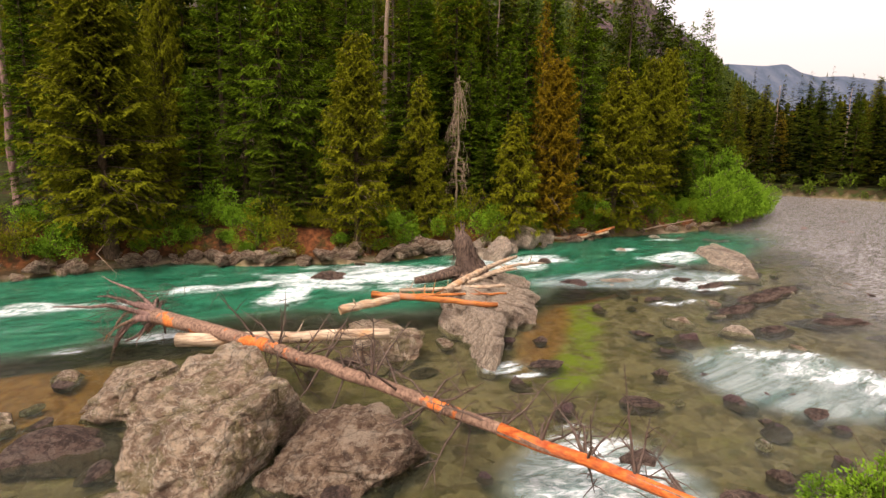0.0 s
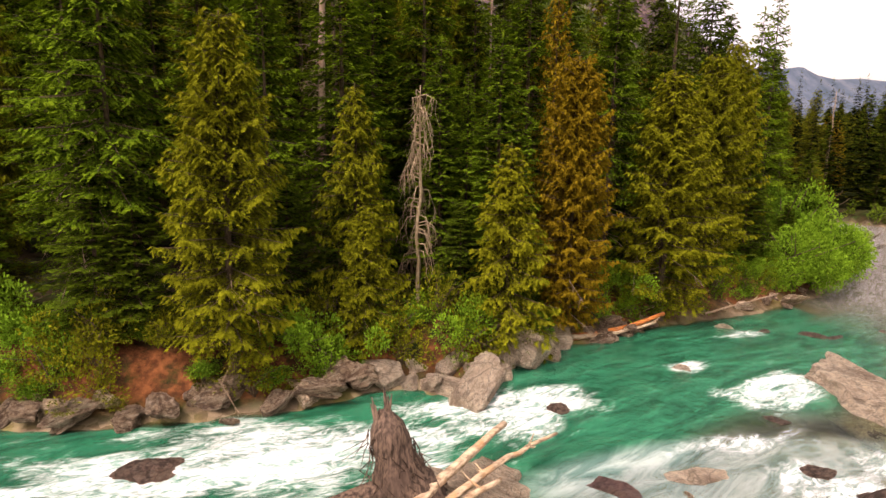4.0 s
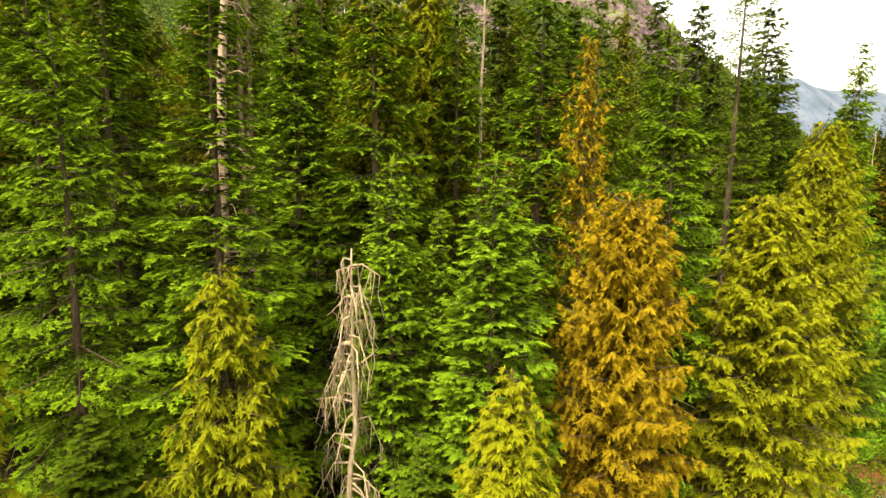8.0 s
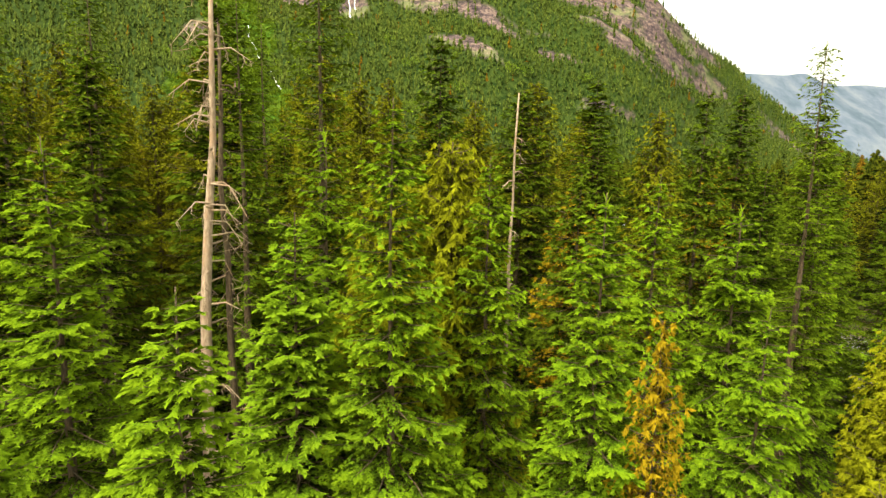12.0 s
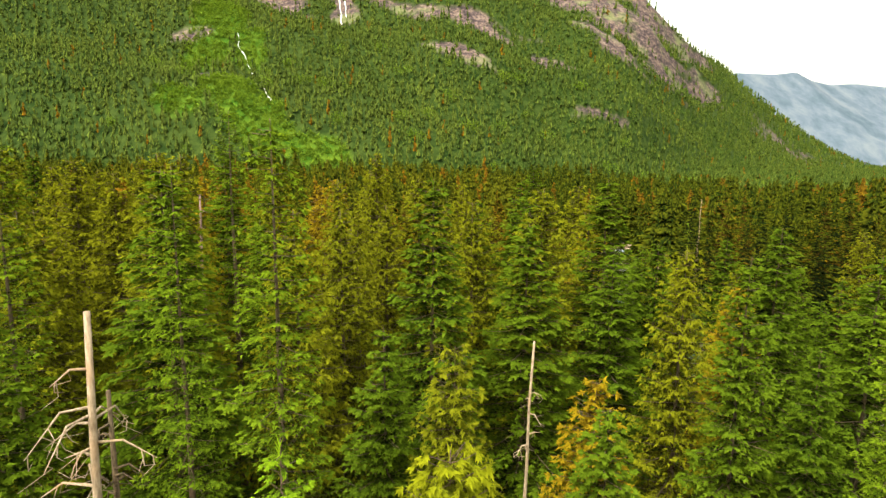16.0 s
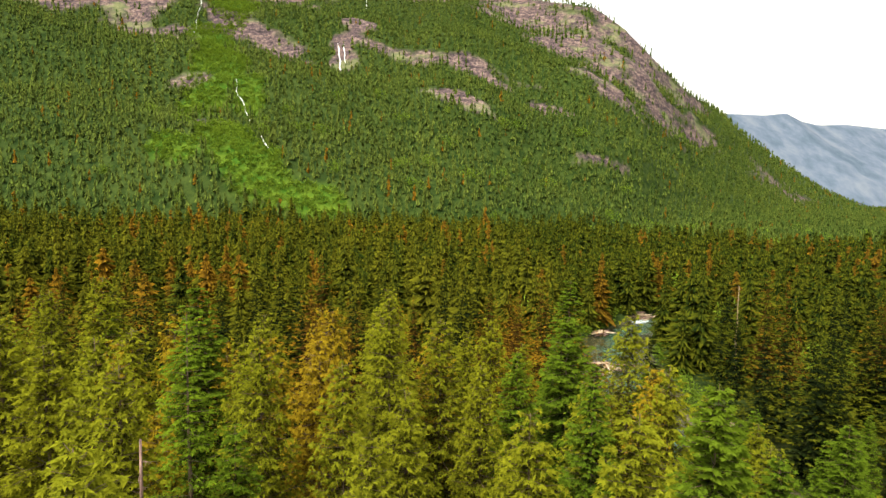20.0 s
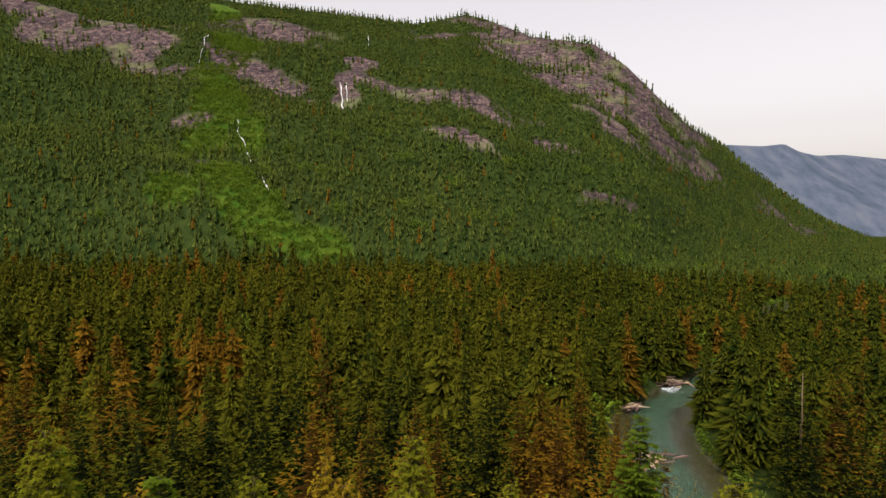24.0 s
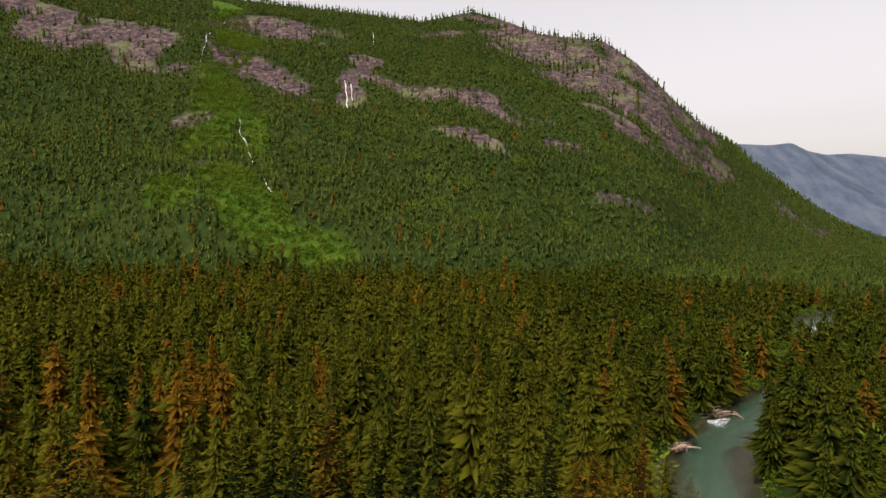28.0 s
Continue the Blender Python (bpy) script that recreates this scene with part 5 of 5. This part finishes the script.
def fallen_tree():
    r = random.Random(21)
    ob = thing("fallen_tree", "fallen dead tree with torn roots, orange stripped bark over the boulder", "tree")
    root, foot, tip = Vector((-13.3, 20.6, 0.35)), Vector((-8.2, 17.6, 0.35)), Vector((4.6, 7.6, 0.2))
    pts = along(root, foot, 6, 0.0, 0.03, r) + along(foot, tip, 16, 0.12, 0.04, r)[1:]
    n = len(pts)
    stem = part("trunk", bars("trunk", [tube(pts, [0.29 - 0.19 * (i / (n - 1)) ** 0.9 for i in range(n)], 12, 0.09, r)], TORN), None, ob)
    strip = [i for i in range(n) if pts[i].x > -0.9]
    part("stripped_trunk", bars("stripped_trunk", [tube([pts[i] for i in strip], [0.297 - 0.19 * (i / (n - 1)) ** 0.9 for i in strip], 12, 0.05, r)], RAW), None, stem, "bright orange-red wood bared of its bark")
    back = (root - foot).normalized()
    side = back.cross(Vector((0, 0, 1))).normalized()
    for i in range(24):
        a = 2 * math.pi * i / 24 + r.uniform(-0.25, 0.25)
        out = side * math.cos(a) + Vector((0, 0, 1)) * math.sin(a)
        thick = 0.06 + 0.12 * r.random() ** 2
        d, p, path = (out * 0.8 + back).normalized(), root - back * 0.25 + out * 0.1, []
        ln = r.uniform(0.7, 1.9) * (0.6 if math.sin(a) < -0.3 else 1)
        bend = Vector((r.gauss(-0.1, 0.5), r.gauss(0, 0.5), r.gauss(-0.25, 0.4)))
        for q in range(7):
            path.append(p.copy())
            p += d * ln * 0.3
            d = (d + bend * 0.5 + Vector((r.gauss(0, 0.2), r.gauss(0, 0.2), r.gauss(0, 0.2)))).normalized()
        part("root", bars("root", [tube(path, [thick * (1 - q / 6.6) ** 0.8 + 0.006 for q in range(7)], 7, 0.2, r)], LOGBARK if i % 4 else TORN), None, ob)
    hairs = []
    for i in range(260):
        p = root + back * r.uniform(0.2, 1.0) + side * r.uniform(-1.7, 1.7) + Vector((0, 0, r.uniform(-0.9, 1.0)))
        q = p + Vector((r.gauss(-0.4, 0.5), r.gauss(0, 0.4), r.gauss(-0.1, 0.35)))
        hairs.append(tube((p, p.lerp(q, 0.5) + Vector((0, 0, r.uniform(-0.1, 0.1))), q), (0.014, 0.010, 0.004), 3, cap=False))
    tagged(part("root_hair", bars("root_hair", hairs, TWIG), None, ob), kind="stuff")
    for i in range(80):
        k = r.uniform(0.28, 0.98)
        p = pts[int(k * (n - 1))]
        out = Vector((r.gauss(0.25, 0.6), r.gauss(0.45, 0.6), r.gauss(0.15, 0.8))).normalized()
        ln = r.uniform(0.8, 2.4)
        p1 = p + out * ln * 0.45 + Vector((0, 0, r.uniform(-0.1, 0.15)))
        p2 = p + out * ln + Vector((r.uniform(-0.3, 0.3), r.uniform(-0.3, 0.3), r.uniform(-0.4, 0.3)))
        tubes = [tube((p, p1, p2), (0.042, 0.028, 0.009), 5, cap=False)]
        for j in range(6):
            s = p1.lerp(p2, r.uniform(0, 0.9))
            e = s + Vector((r.gauss(0, 0.3), r.gauss(0, 0.3), r.gauss(-0.05, 0.3)))
            tubes.append(tube((s, s.lerp(e, 0.5) + Vector((0, 0, 0.05)), e), (0.018, 0.013, 0.005), 3, cap=False))
        part("dead_branch", bars("dead_branch", tubes, TWIG), None, ob)


fallen_tree()
add_log("driftwood_log", "long pale stripped log with an orange end lying beside the boulder", (-11.4, 18.5, 0.1), (-3.8, 18.9, 0.3), 0.25, 0.20, DRIFT, 31)
add_log("driftwood_log", "orange stripped log with a splintered end on the rock", (-4.9, 22.9, 0.75), (0.6, 22.8, 0.4), 0.17, 0.10, ORANGE, 32)
add_log("driftwood_log", "short pale orange log resting on the rock", (-6.0, 21.2, 0.5), (-3.7, 22.4, 0.75), 0.19, 0.17, DRIFT, 33)
add_log("driftwood_log", "thin bleached pole on the slab island", (-3.8, 24.8, 0.45), (1.2, 25.4, 0.62), 0.11, 0.07, DRIFT, 34)
add_log("driftwood_log", "bleached forked driftwood across the slab island", (-1.7, 24.6, 0.45), (2.6, 31.6, 0.9), 0.20, 0.10, DRIFT, 35, 0.2)
add_log("driftwood_log", "bleached driftwood limb on the slab island", (-0.6, 25.6, 0.6), (2.2, 28.6, 0.8), 0.13, 0.07, DRIFT, 36, 0.15)
add_log("driftwood_log", "bleached driftwood limb on the slab island", (0.4, 27.2, 0.7), (4.3, 31.8, 0.5), 0.12, 0.05, DRIFT, 37, 0.2)
add_log("driftwood_log", "slender orange branch lying in the shallows", (-3.0, 23.8, 0.5), (1.2, 24.6, 0.45), 0.08, 0.05, ORANGE, 38)
add_log("driftwood_log", "long curved reddish log stranded along the bank", (4.6, 40.7, 0.75), (12.2, 43.9, 1.15), 0.22, 0.10, ORANGE, 39, -0.45)
add_log("driftwood_log", "bleached log stranded along the bank", (6.8, 41.4, 0.6), (11.6, 43.3, 0.85), 0.12, 0.06, DRIFT, 40, -0.2)
add_log("driftwood_log", "thin log leaning into the water below the shrubs", (15.0, 45.3, 0.8), (20.2, 47.4, 1.5), 0.06, 0.03, DEAD, 41)


def upturned_stump():
    r = random.Random(5)
    ob = thing("upturned_stump", "dark weathered root stump standing on the slab island", "stump")
    base = Vector((-0.2, 28.2, 0.15))
    top = base + Vector((-0.65, 0.1, 2.7))
    part("trunk", bars("trunk", [tube(along(base, top, 8, 0, 0.06, r), [1.1, 0.92, 0.72, 0.6, 0.52, 0.48, 0.42, 0.16], 24, 0.13, r)], ROOT), None, ob)
    part("root_arm", bars("root_arm", [tube((base + Vector((0, 0, 0.7)), base + Vector((-1.0, -0.3, 0.55)), base + Vector((-2.0, -0.5, 0.3)), base + Vector((-3.0, -0.7, 0.15))), (0.42, 0.33, 0.25, 0.16), 9, 0.12, r)], ROOT), None, ob)
    for i in range(10):
        a = r.uniform(0, 6.28)
        o = Vector((math.cos(a), math.sin(a), 0))
        part("root", bars("root", [tube((base + Vector((0, 0, 0.5)), base + o * 0.7 + Vector((0, 0, 0.45)), base + o * r.uniform(1.0, 1.5) + Vector((0, 0, r.uniform(-0.1, 0.5)))), (0.2, 0.13, 0.03), 6, 0.12, r)], ROOT), None, ob)
    fibres = []
    for i in range(110):
        a, h = r.uniform(0, 6.28), r.uniform(0.2, 2.3)
        q = base.lerp(top, h / 2.7) + Vector((math.cos(a), math.sin(a), 0)) * (1.05 - 0.25 * h)
        fibres.append(tube((q, q + Vector((r.gauss(0, 0.14), r.gauss(0, 0.14), -0.3)), q + Vector((r.gauss(0, 0.3), r.gauss(0, 0.3), -r.uniform(0.4, 0.9)))), (0.022, 0.016, 0.005), 3, cap=False))
    tagged(part("root_fibre", bars("root_fibre", fibres, ROOT), None, ob), kind="stuff")
    for i in range(9):
        p = top + Vector((r.uniform(-0.2, 0.2), r.uniform(-0.2, 0.2), -0.3))
        part("splinter", bars("splinter", [tube((p, p + Vector((r.uniform(-0.15, 0.15), r.uniform(-0.15, 0.15), r.uniform(0.4, 0.85)))), (0.07, 0.012), 5)], ROOT), None, ob)


upturned_stump()


def log_jam(x, y, count, reach, seed, label):
    r = random.Random(seed)
    z = float(water_level(y)) + 0.3
    ob = thing("log_jam", label, "log jam", "log jams at the river bends", at=pose(x, y, z))
    for i in range(count):
        c = Vector((r.gauss(0, reach * 0.4), r.gauss(0, reach * 0.3), r.uniform(0, 0.9)))
        a, ln = r.gauss(0.6, 0.6), r.uniform(2.5, 6.5)
        d = Vector((math.cos(a), math.sin(a), r.uniform(-0.06, 0.12))) * ln / 2
        part("log", bars("log", [tube(along(c - d, c + d, 5, 0, 0.08, r), [r.uniform(0.16, 0.3)] * 4 + [0.1], 7, 0.1, r)], r.choice((DRIFT, DRIFT, DEAD, LOGBARK))), None, ob)


log_jam(43.4, 209.0, 14, 3.5, 1, "small heap of stranded logs at the river bend")
log_jam(62.5, 234.0, 26, 7.0, 2, "wide heap of bleached stranded logs at the river bend")
log_jam(36.8, 177.5, 16, 6.0, 3, "jam of long bleached logs along the shore")


# ---- dead standing trees ----
def dead_tree(x, y, height, girth, seed, label, branches, hang=0.0, reach=1.0, material=None, droop=0.35, lean=0.0):
    r = random.Random(seed)
    z = float(land(np.array([x]), np.array([y]))[0])
    ob = thing("dead_tree", label, "tree", "dead standing trees", at=pose(x, y, z, 0, lean, 0))
    m = material or DEAD
    pts = [Vector((r.uniform(-0.1, 0.1) * (i > 0), r.uniform(-0.1, 0.1) * (i > 0), height * i / 10 - 0.3 * (i == 0))) for i in range(11)]
    part("trunk", bars("trunk", [tube(pts, [girth * (1 - 0.8 * i / 10) for i in range(11)], 9, 0.12, r)], m), None, ob)
    for i in range(branches):
        h = height * r.uniform(0.18, 0.97)
        a, ln = r.uniform(0, 6.28), reach * r.uniform(0.35, 1.0) * (1.25 - 0.75 * h / height)
        o = Vector((math.cos(a), math.sin(a), 0))
        s = Vector((-o.y, o.x, 0)) * r.uniform(-0.35, 0.35)
        fall = droop * r.uniform(-0.3, 1.8)
        p1 = o * ln * 0.5 + s * ln * 0.4 + Vector((0, 0, h + (0.12 - 0.2 * fall) * ln))
        p2 = o * ln + s * ln + Vector((r.uniform(-0.15, 0.15), r.uniform(-0.15, 0.15), h - fall * ln - hang * r.random()))
        tubes = [tube(((0, 0, h), p1, p2), (0.034, 0.022, 0.006), 5, cap=False)]
        for j in range(3 if hang < 0.5 else 5):
            q = p1.lerp(p2, r.random())
            tubes.append(tube((q, q + Vector((r.gauss(0, 0.12), r.gauss(0, 0.12), -0.1 - hang * r.random())), q + Vector((r.gauss(0, 0.2), r.gauss(0, 0.2), -0.15 - 1.6 * hang * r.random()))), (0.014, 0.01, 0.004), 3, cap=False))
        part("dead_branch", bars("dead_branch", tubes, m), None, ob)
    return ob


dead_tree(-0.65, 41.2, 10.0, 0.11, 3, "bare bleached dead tree hung with grey twigs on the bank", 64, 0.75, 1.3, STRAW, 0.7)
dead_tree(-7.2, 48.2, 25.4, 0.29, 4, "tall bleached dead tree with broken limbs", 75, 0.2, 2.1, droop=0.4, lean=3.0)
dead_tree(-6.0, 48.8, 23.5, 0.2, 5, "dark barkless dead tree beside the bleached one", 30, 0.1, 1.2, BARK)
dead_tree(-16.1, 77.0, 25.0, 0.26, 6, "reddish dead trunk among the spruces", 12, 0.0, 0.8, LOGBARK)
dead_tree(3.5, 55.4, 22.3, 0.15, 7, "thin grey dead tree in the forest", 24, 0.05, 0.9)
dead_tree(-33, 41, 22.0, 0.3, 8, "tall reddish bare trunk among the bank trees", 20, 0.1, 0.9, LOGBARK)
dead_tree(27, 106, 16, 0.15, 9, "thin grey dead tree by the river", 18, 0.05, 0.9)
dead_tree(57, 162, 20, 0.25, 10, "grey dead tree on the far shore", 18, 0.05, 1.0)
dead_tree(70, 100, 17, 0.22, 13, "grey dead tree leaning over the far shore", 26, 0.2, 1.0)
dead_tree(62, 108, 18, 0.2, 14, "grey dead tree on the far shore", 22, 0.2, 1.0)


# ---- shrubs ----
def shrub_shape(seed, leaves, size=0.17):
    """Leaf sprays of an uneven bush of unit radius; vertices and tip values."""
    r = np.random.default_rng(seed)
    lumps = r.normal(0, 0.42, (9, 3)) * np.array([1, 1, 0.55]) + np.array([0, 0, 0.75])
    pick = r.integers(0, 9, leaves)
    v = unit(r.normal(0, 1, (leaves, 3)))
    rad = r.uniform(0.25, 0.55, 9)[pick] * r.uniform(0.55, 1.08, leaves)
    P = lumps[pick] + v * rad[:, None]
    P[:, 2] = np.maximum(P[:, 2], 0.03)
    d = unit(v + r.normal(0, 0.5, (leaves, 3)) + np.array([0, 0, 0.15]))
    w = unit(np.cross(d, r.normal(0, 1, (leaves, 3))))
    ln = r.uniform(0.6, 1.3, leaves) * size
    # leaves deep in the bush get lower tip: shade painted through the leaf colour
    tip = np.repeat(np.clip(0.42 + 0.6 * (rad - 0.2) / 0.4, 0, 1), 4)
    return kites(P, d, w, ln, ln * 0.5), tip


def shrub_thing(seed, leaves, label, material, size=0.10):
    r = random.Random(seed)
    ob = thing("shrub", label, "shrub", "shrubs along the bank")
    V, T = shrub_shape(seed, leaves, size)
    stems = [tube(((0, 0, -0.1), (r.gauss(0, 0.2), r.gauss(0, 0.2), 0.5), (r.gauss(0, 0.5), r.gauss(0, 0.5), r.uniform(0.8, 1.2))), (0.03, 0.02, 0.006), 4, cap=False) for i in range(9)]
    part("stem", bars("stem", stems, BARK), None, ob)
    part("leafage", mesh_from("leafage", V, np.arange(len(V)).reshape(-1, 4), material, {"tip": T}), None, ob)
    return ob


shrubs = [shrub_thing(1, 2600, "bright green leafy shrub on the river bank", LEAF), shrub_thing(2, 2400, "bright green leafy shrub on the river bank", LEAF),
          shrub_thing(3, 1100, "olive-green low shrub under the trees", NEAR_OLIVE),
          shrub_thing(4, 1000, "dark green undergrowth below the bank trees", NEEDLE),
          shrub_thing(5, 9000, "large bright green leafy shrub leaning over the river", LEAF, 0.06)]
used_shrubs = set()


def put_shrub(i, x, y, w, h, label=""):
    ob = shrubs[i] if i not in used_shrubs else copy_thing(shrubs[i], Matrix())
    used_shrubs.add(i)
    z = float(land(np.array([x]), np.array([y]))[0])
    ob.matrix_basis = Matrix.LocRotScale((x, y, max(z, float(water_level(y))) - 0.15), Euler((0, 0, x * 3 + y)), (w, w, h))
    tagged(ob, label)


for x, y, w, h in ((23.5, 51.6, 2.6, 3.4), (26.5, 53.6, 3.0, 3.8), (29.5, 56.4, 3.0, 3.4), (32.5, 60.0, 2.8, 2.8), (25.0, 55.5, 3.0, 4.6), (28.5, 59.0, 3.0, 4.4), (34.5, 64, 2.6, 2.8)):
    put_shrub(4, x, y, w, h, "large bright green leafy shrub leaning over the river")
for x, y, w, h in ((7.9, 10.3, 1.5, 1.6), (9.6, 9.4, 1.6, 1.9), (11.6, 10.2, 1.5, 1.5)):
    put_shrub(4, x, y, w, h, "leafy green shrub on the near shore")
r = random.Random(14)
for (ax, ay), (bx, by) in zip(LEFT_BANK[2:15], LEFT_BANK[3:16]):
    n = max(1, int(math.hypot(bx - ax, by - ay) / 0.42))
    for j in range(n):
        t = (j + r.random()) / n
        x, y = ax + (bx - ax) * t + r.uniform(-0.4, 0.4), ay + (by - ay) * t + r.uniform(0.7, 3.6)
        w = r.uniform(0.7, 1.4)
        put_shrub(r.choice((0, 1, 2, 2, 3) if x < -5 else (0, 1, 2, 2, 3, 3)), x, y, w, w * r.uniform(0.7, 1.4))
# small firs under the bank trees
for (ax, ay), (bx, by) in zip(LEFT_BANK[3:15], LEFT_BANK[4:16]):
    n = max(1, int(math.hypot(bx - ax, by - ay) / 2.4))
    for j in range(n):
        t = (j + r.random()) / n
        x, y = ax + (bx - ax) * t, ay + (by - ay) * t + r.uniform(2.2, 5.5)
        put_tree(mid_spruce[r.randrange(3)] if r.random() < 0.75 else mid_olive[0], x, y, r.uniform(4.5, 8.5), 23, wide=1.7, label="small fir under the bank trees", group="trees on the river bank")


def joined_shrubs(name, label, xs, ys, size, material, seed, leaves=110, leaf=0.3):
    V, T = shrub_shape(seed, leaves, leaf)
    F = np.arange(len(V)).reshape(-1, 4)[:, [0, 1, 2, 0, 2, 3]].reshape(-1, 3)
    V = V * np.array([1, 1, 0.9])
    rr = np.random.default_rng(seed)
    hs = size * rr.uniform(0.6, 1.4, len(xs))
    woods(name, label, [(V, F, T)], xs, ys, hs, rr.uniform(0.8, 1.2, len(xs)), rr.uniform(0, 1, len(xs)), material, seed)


FAR_LEAF = foliage("distant_broadleaves", (0.050, 0.108, 0.009), (0.100, 0.155, 0.014), (0.150, 0.205, 0.019), 0.3, True)
px, py = [], []
for line, sgn, lo in ((LEFT_BANK, -1, 16), (RIGHT_BANK, 1, 7)):
    for (ax, ay), (bx, by) in zip(line[lo:-2], line[lo + 1:-1]):
        ln = math.hypot(bx - ax, by - ay)
        for j in range(int(ln / 1.6)):
            t, o = r.random(), r.uniform(0.2, 3.6) * sgn
            px.append(ax + (bx - ax) * t + o * (by - ay) / ln)
            py.append(ay + (by - ay) * t - o * (bx - ax) / ln)
joined_shrubs("shore_shrubs", "green shrubs lining both shores of the river", np.array(px), np.array(py), 1.7, FAR_LEAF, 91)
mx, my = scatter(-420, 0, 430, 1000, 4.6, 93)
ok = on_slope(mx, my, MEADOWS, 0.45) > 0.3
joined_shrubs("meadow_shrubs", "bright green brush in the avalanche track", mx[ok], my[ok], 3.0, FAR_LEAF, 94, 60, 0.45)
bx_, by_ = scatter(-260, 420, 150, 620, 46, 95)
ok = (shore(bx_, by_) > 8) & (np.abs(bx_ + 4) < 0.9 * (by_ - 40))
joined_shrubs("broadleaf_trees", "round pale green broadleaf trees scattered in the forest", bx_[ok], by_[ok], 7.0, FAR_LEAF, 96, 420, 0.14)


# ---- streams on the mountain ----
def ribbon(name, label, line, width, seed):
    rr = random.Random(seed)
    P = []
    for (ax, ay), (bx, by) in zip(line, line[1:]):
        n = max(2, int(math.hypot(bx - ax, by - ay) / 7))
        P += [(ax + (bx - ax) * i / n + rr.uniform(-1.5, 1.5), ay + (by - ay) * i / n) for i in range(n)]
    P = np.array(P + [line[-1]])
    d = np.gradient(P, axis=0)
    nrm = np.stack([-d[:, 1], d[:, 0]], 1) / np.linalg.norm(d, axis=1)[:, None]
    w = np.array([width * rr.uniform(0.35, 1.2) for _ in P])[:, None]
    V = []
    for s in (-1, 0, 1):
        q = P + nrm * w * s * 0.5
        V.append(np.stack([q[:, 0], q[:, 1], land(q[:, 0], q[:, 1]) + (2.6 if s == 0 else 1.6)], 1))
    V = np.concatenate(V)
    n = len(P)
    i = np.arange(n - 1)
    F = np.concatenate([np.stack([i, i + 1, i + n + 1, i + n], 1), np.stack([i + n, i + n + 1, i + 2 * n + 1, i + 2 * n], 1)])
    tagged(new(name, mesh_from(name, V, F, WHITEWATER, shade=True)), label, "waterfall")


def white_material():
    k = Nodes("white_water")
    c = k.mix(k.span(k.noise(0.25, 5, 0.7, k.stretch(1, 0.3, 0.3)), 0.35, 0.6), (0.16, 0.14, 0.12), (0.70, 0.71, 0.70))
    return k.done(c, 0.5, 0.4)


WHITEWATER = white_material()
ribbon("mountain_stream", "thin white stream falling down the mountainside", [(-352, 985), (-338, 900), (-329, 864), (-318, 815), (-299, 756)], 1.1, 1)
ribbon("mountain_stream", "thin white stream in the green avalanche track", [(-209, 635), (-201, 619), (-189, 600), (-172, 565), (-153, 535), (-146, 515), (-136, 499)], 1.0, 2)
ribbon("waterfall", "narrow white waterfall on a dark cliff", [(-131, 782), (-125, 756), (-119, 730)], 1.7, 3)
ribbon("waterfall", "narrow white waterfall on a dark cliff", [(-123, 780), (-118, 757), (-115, 742)], 1.2, 4)
ribbon("waterfall", "faint thin waterfall high on the mountain", [(-123, 983), (-117, 940)], 1.0, 5)
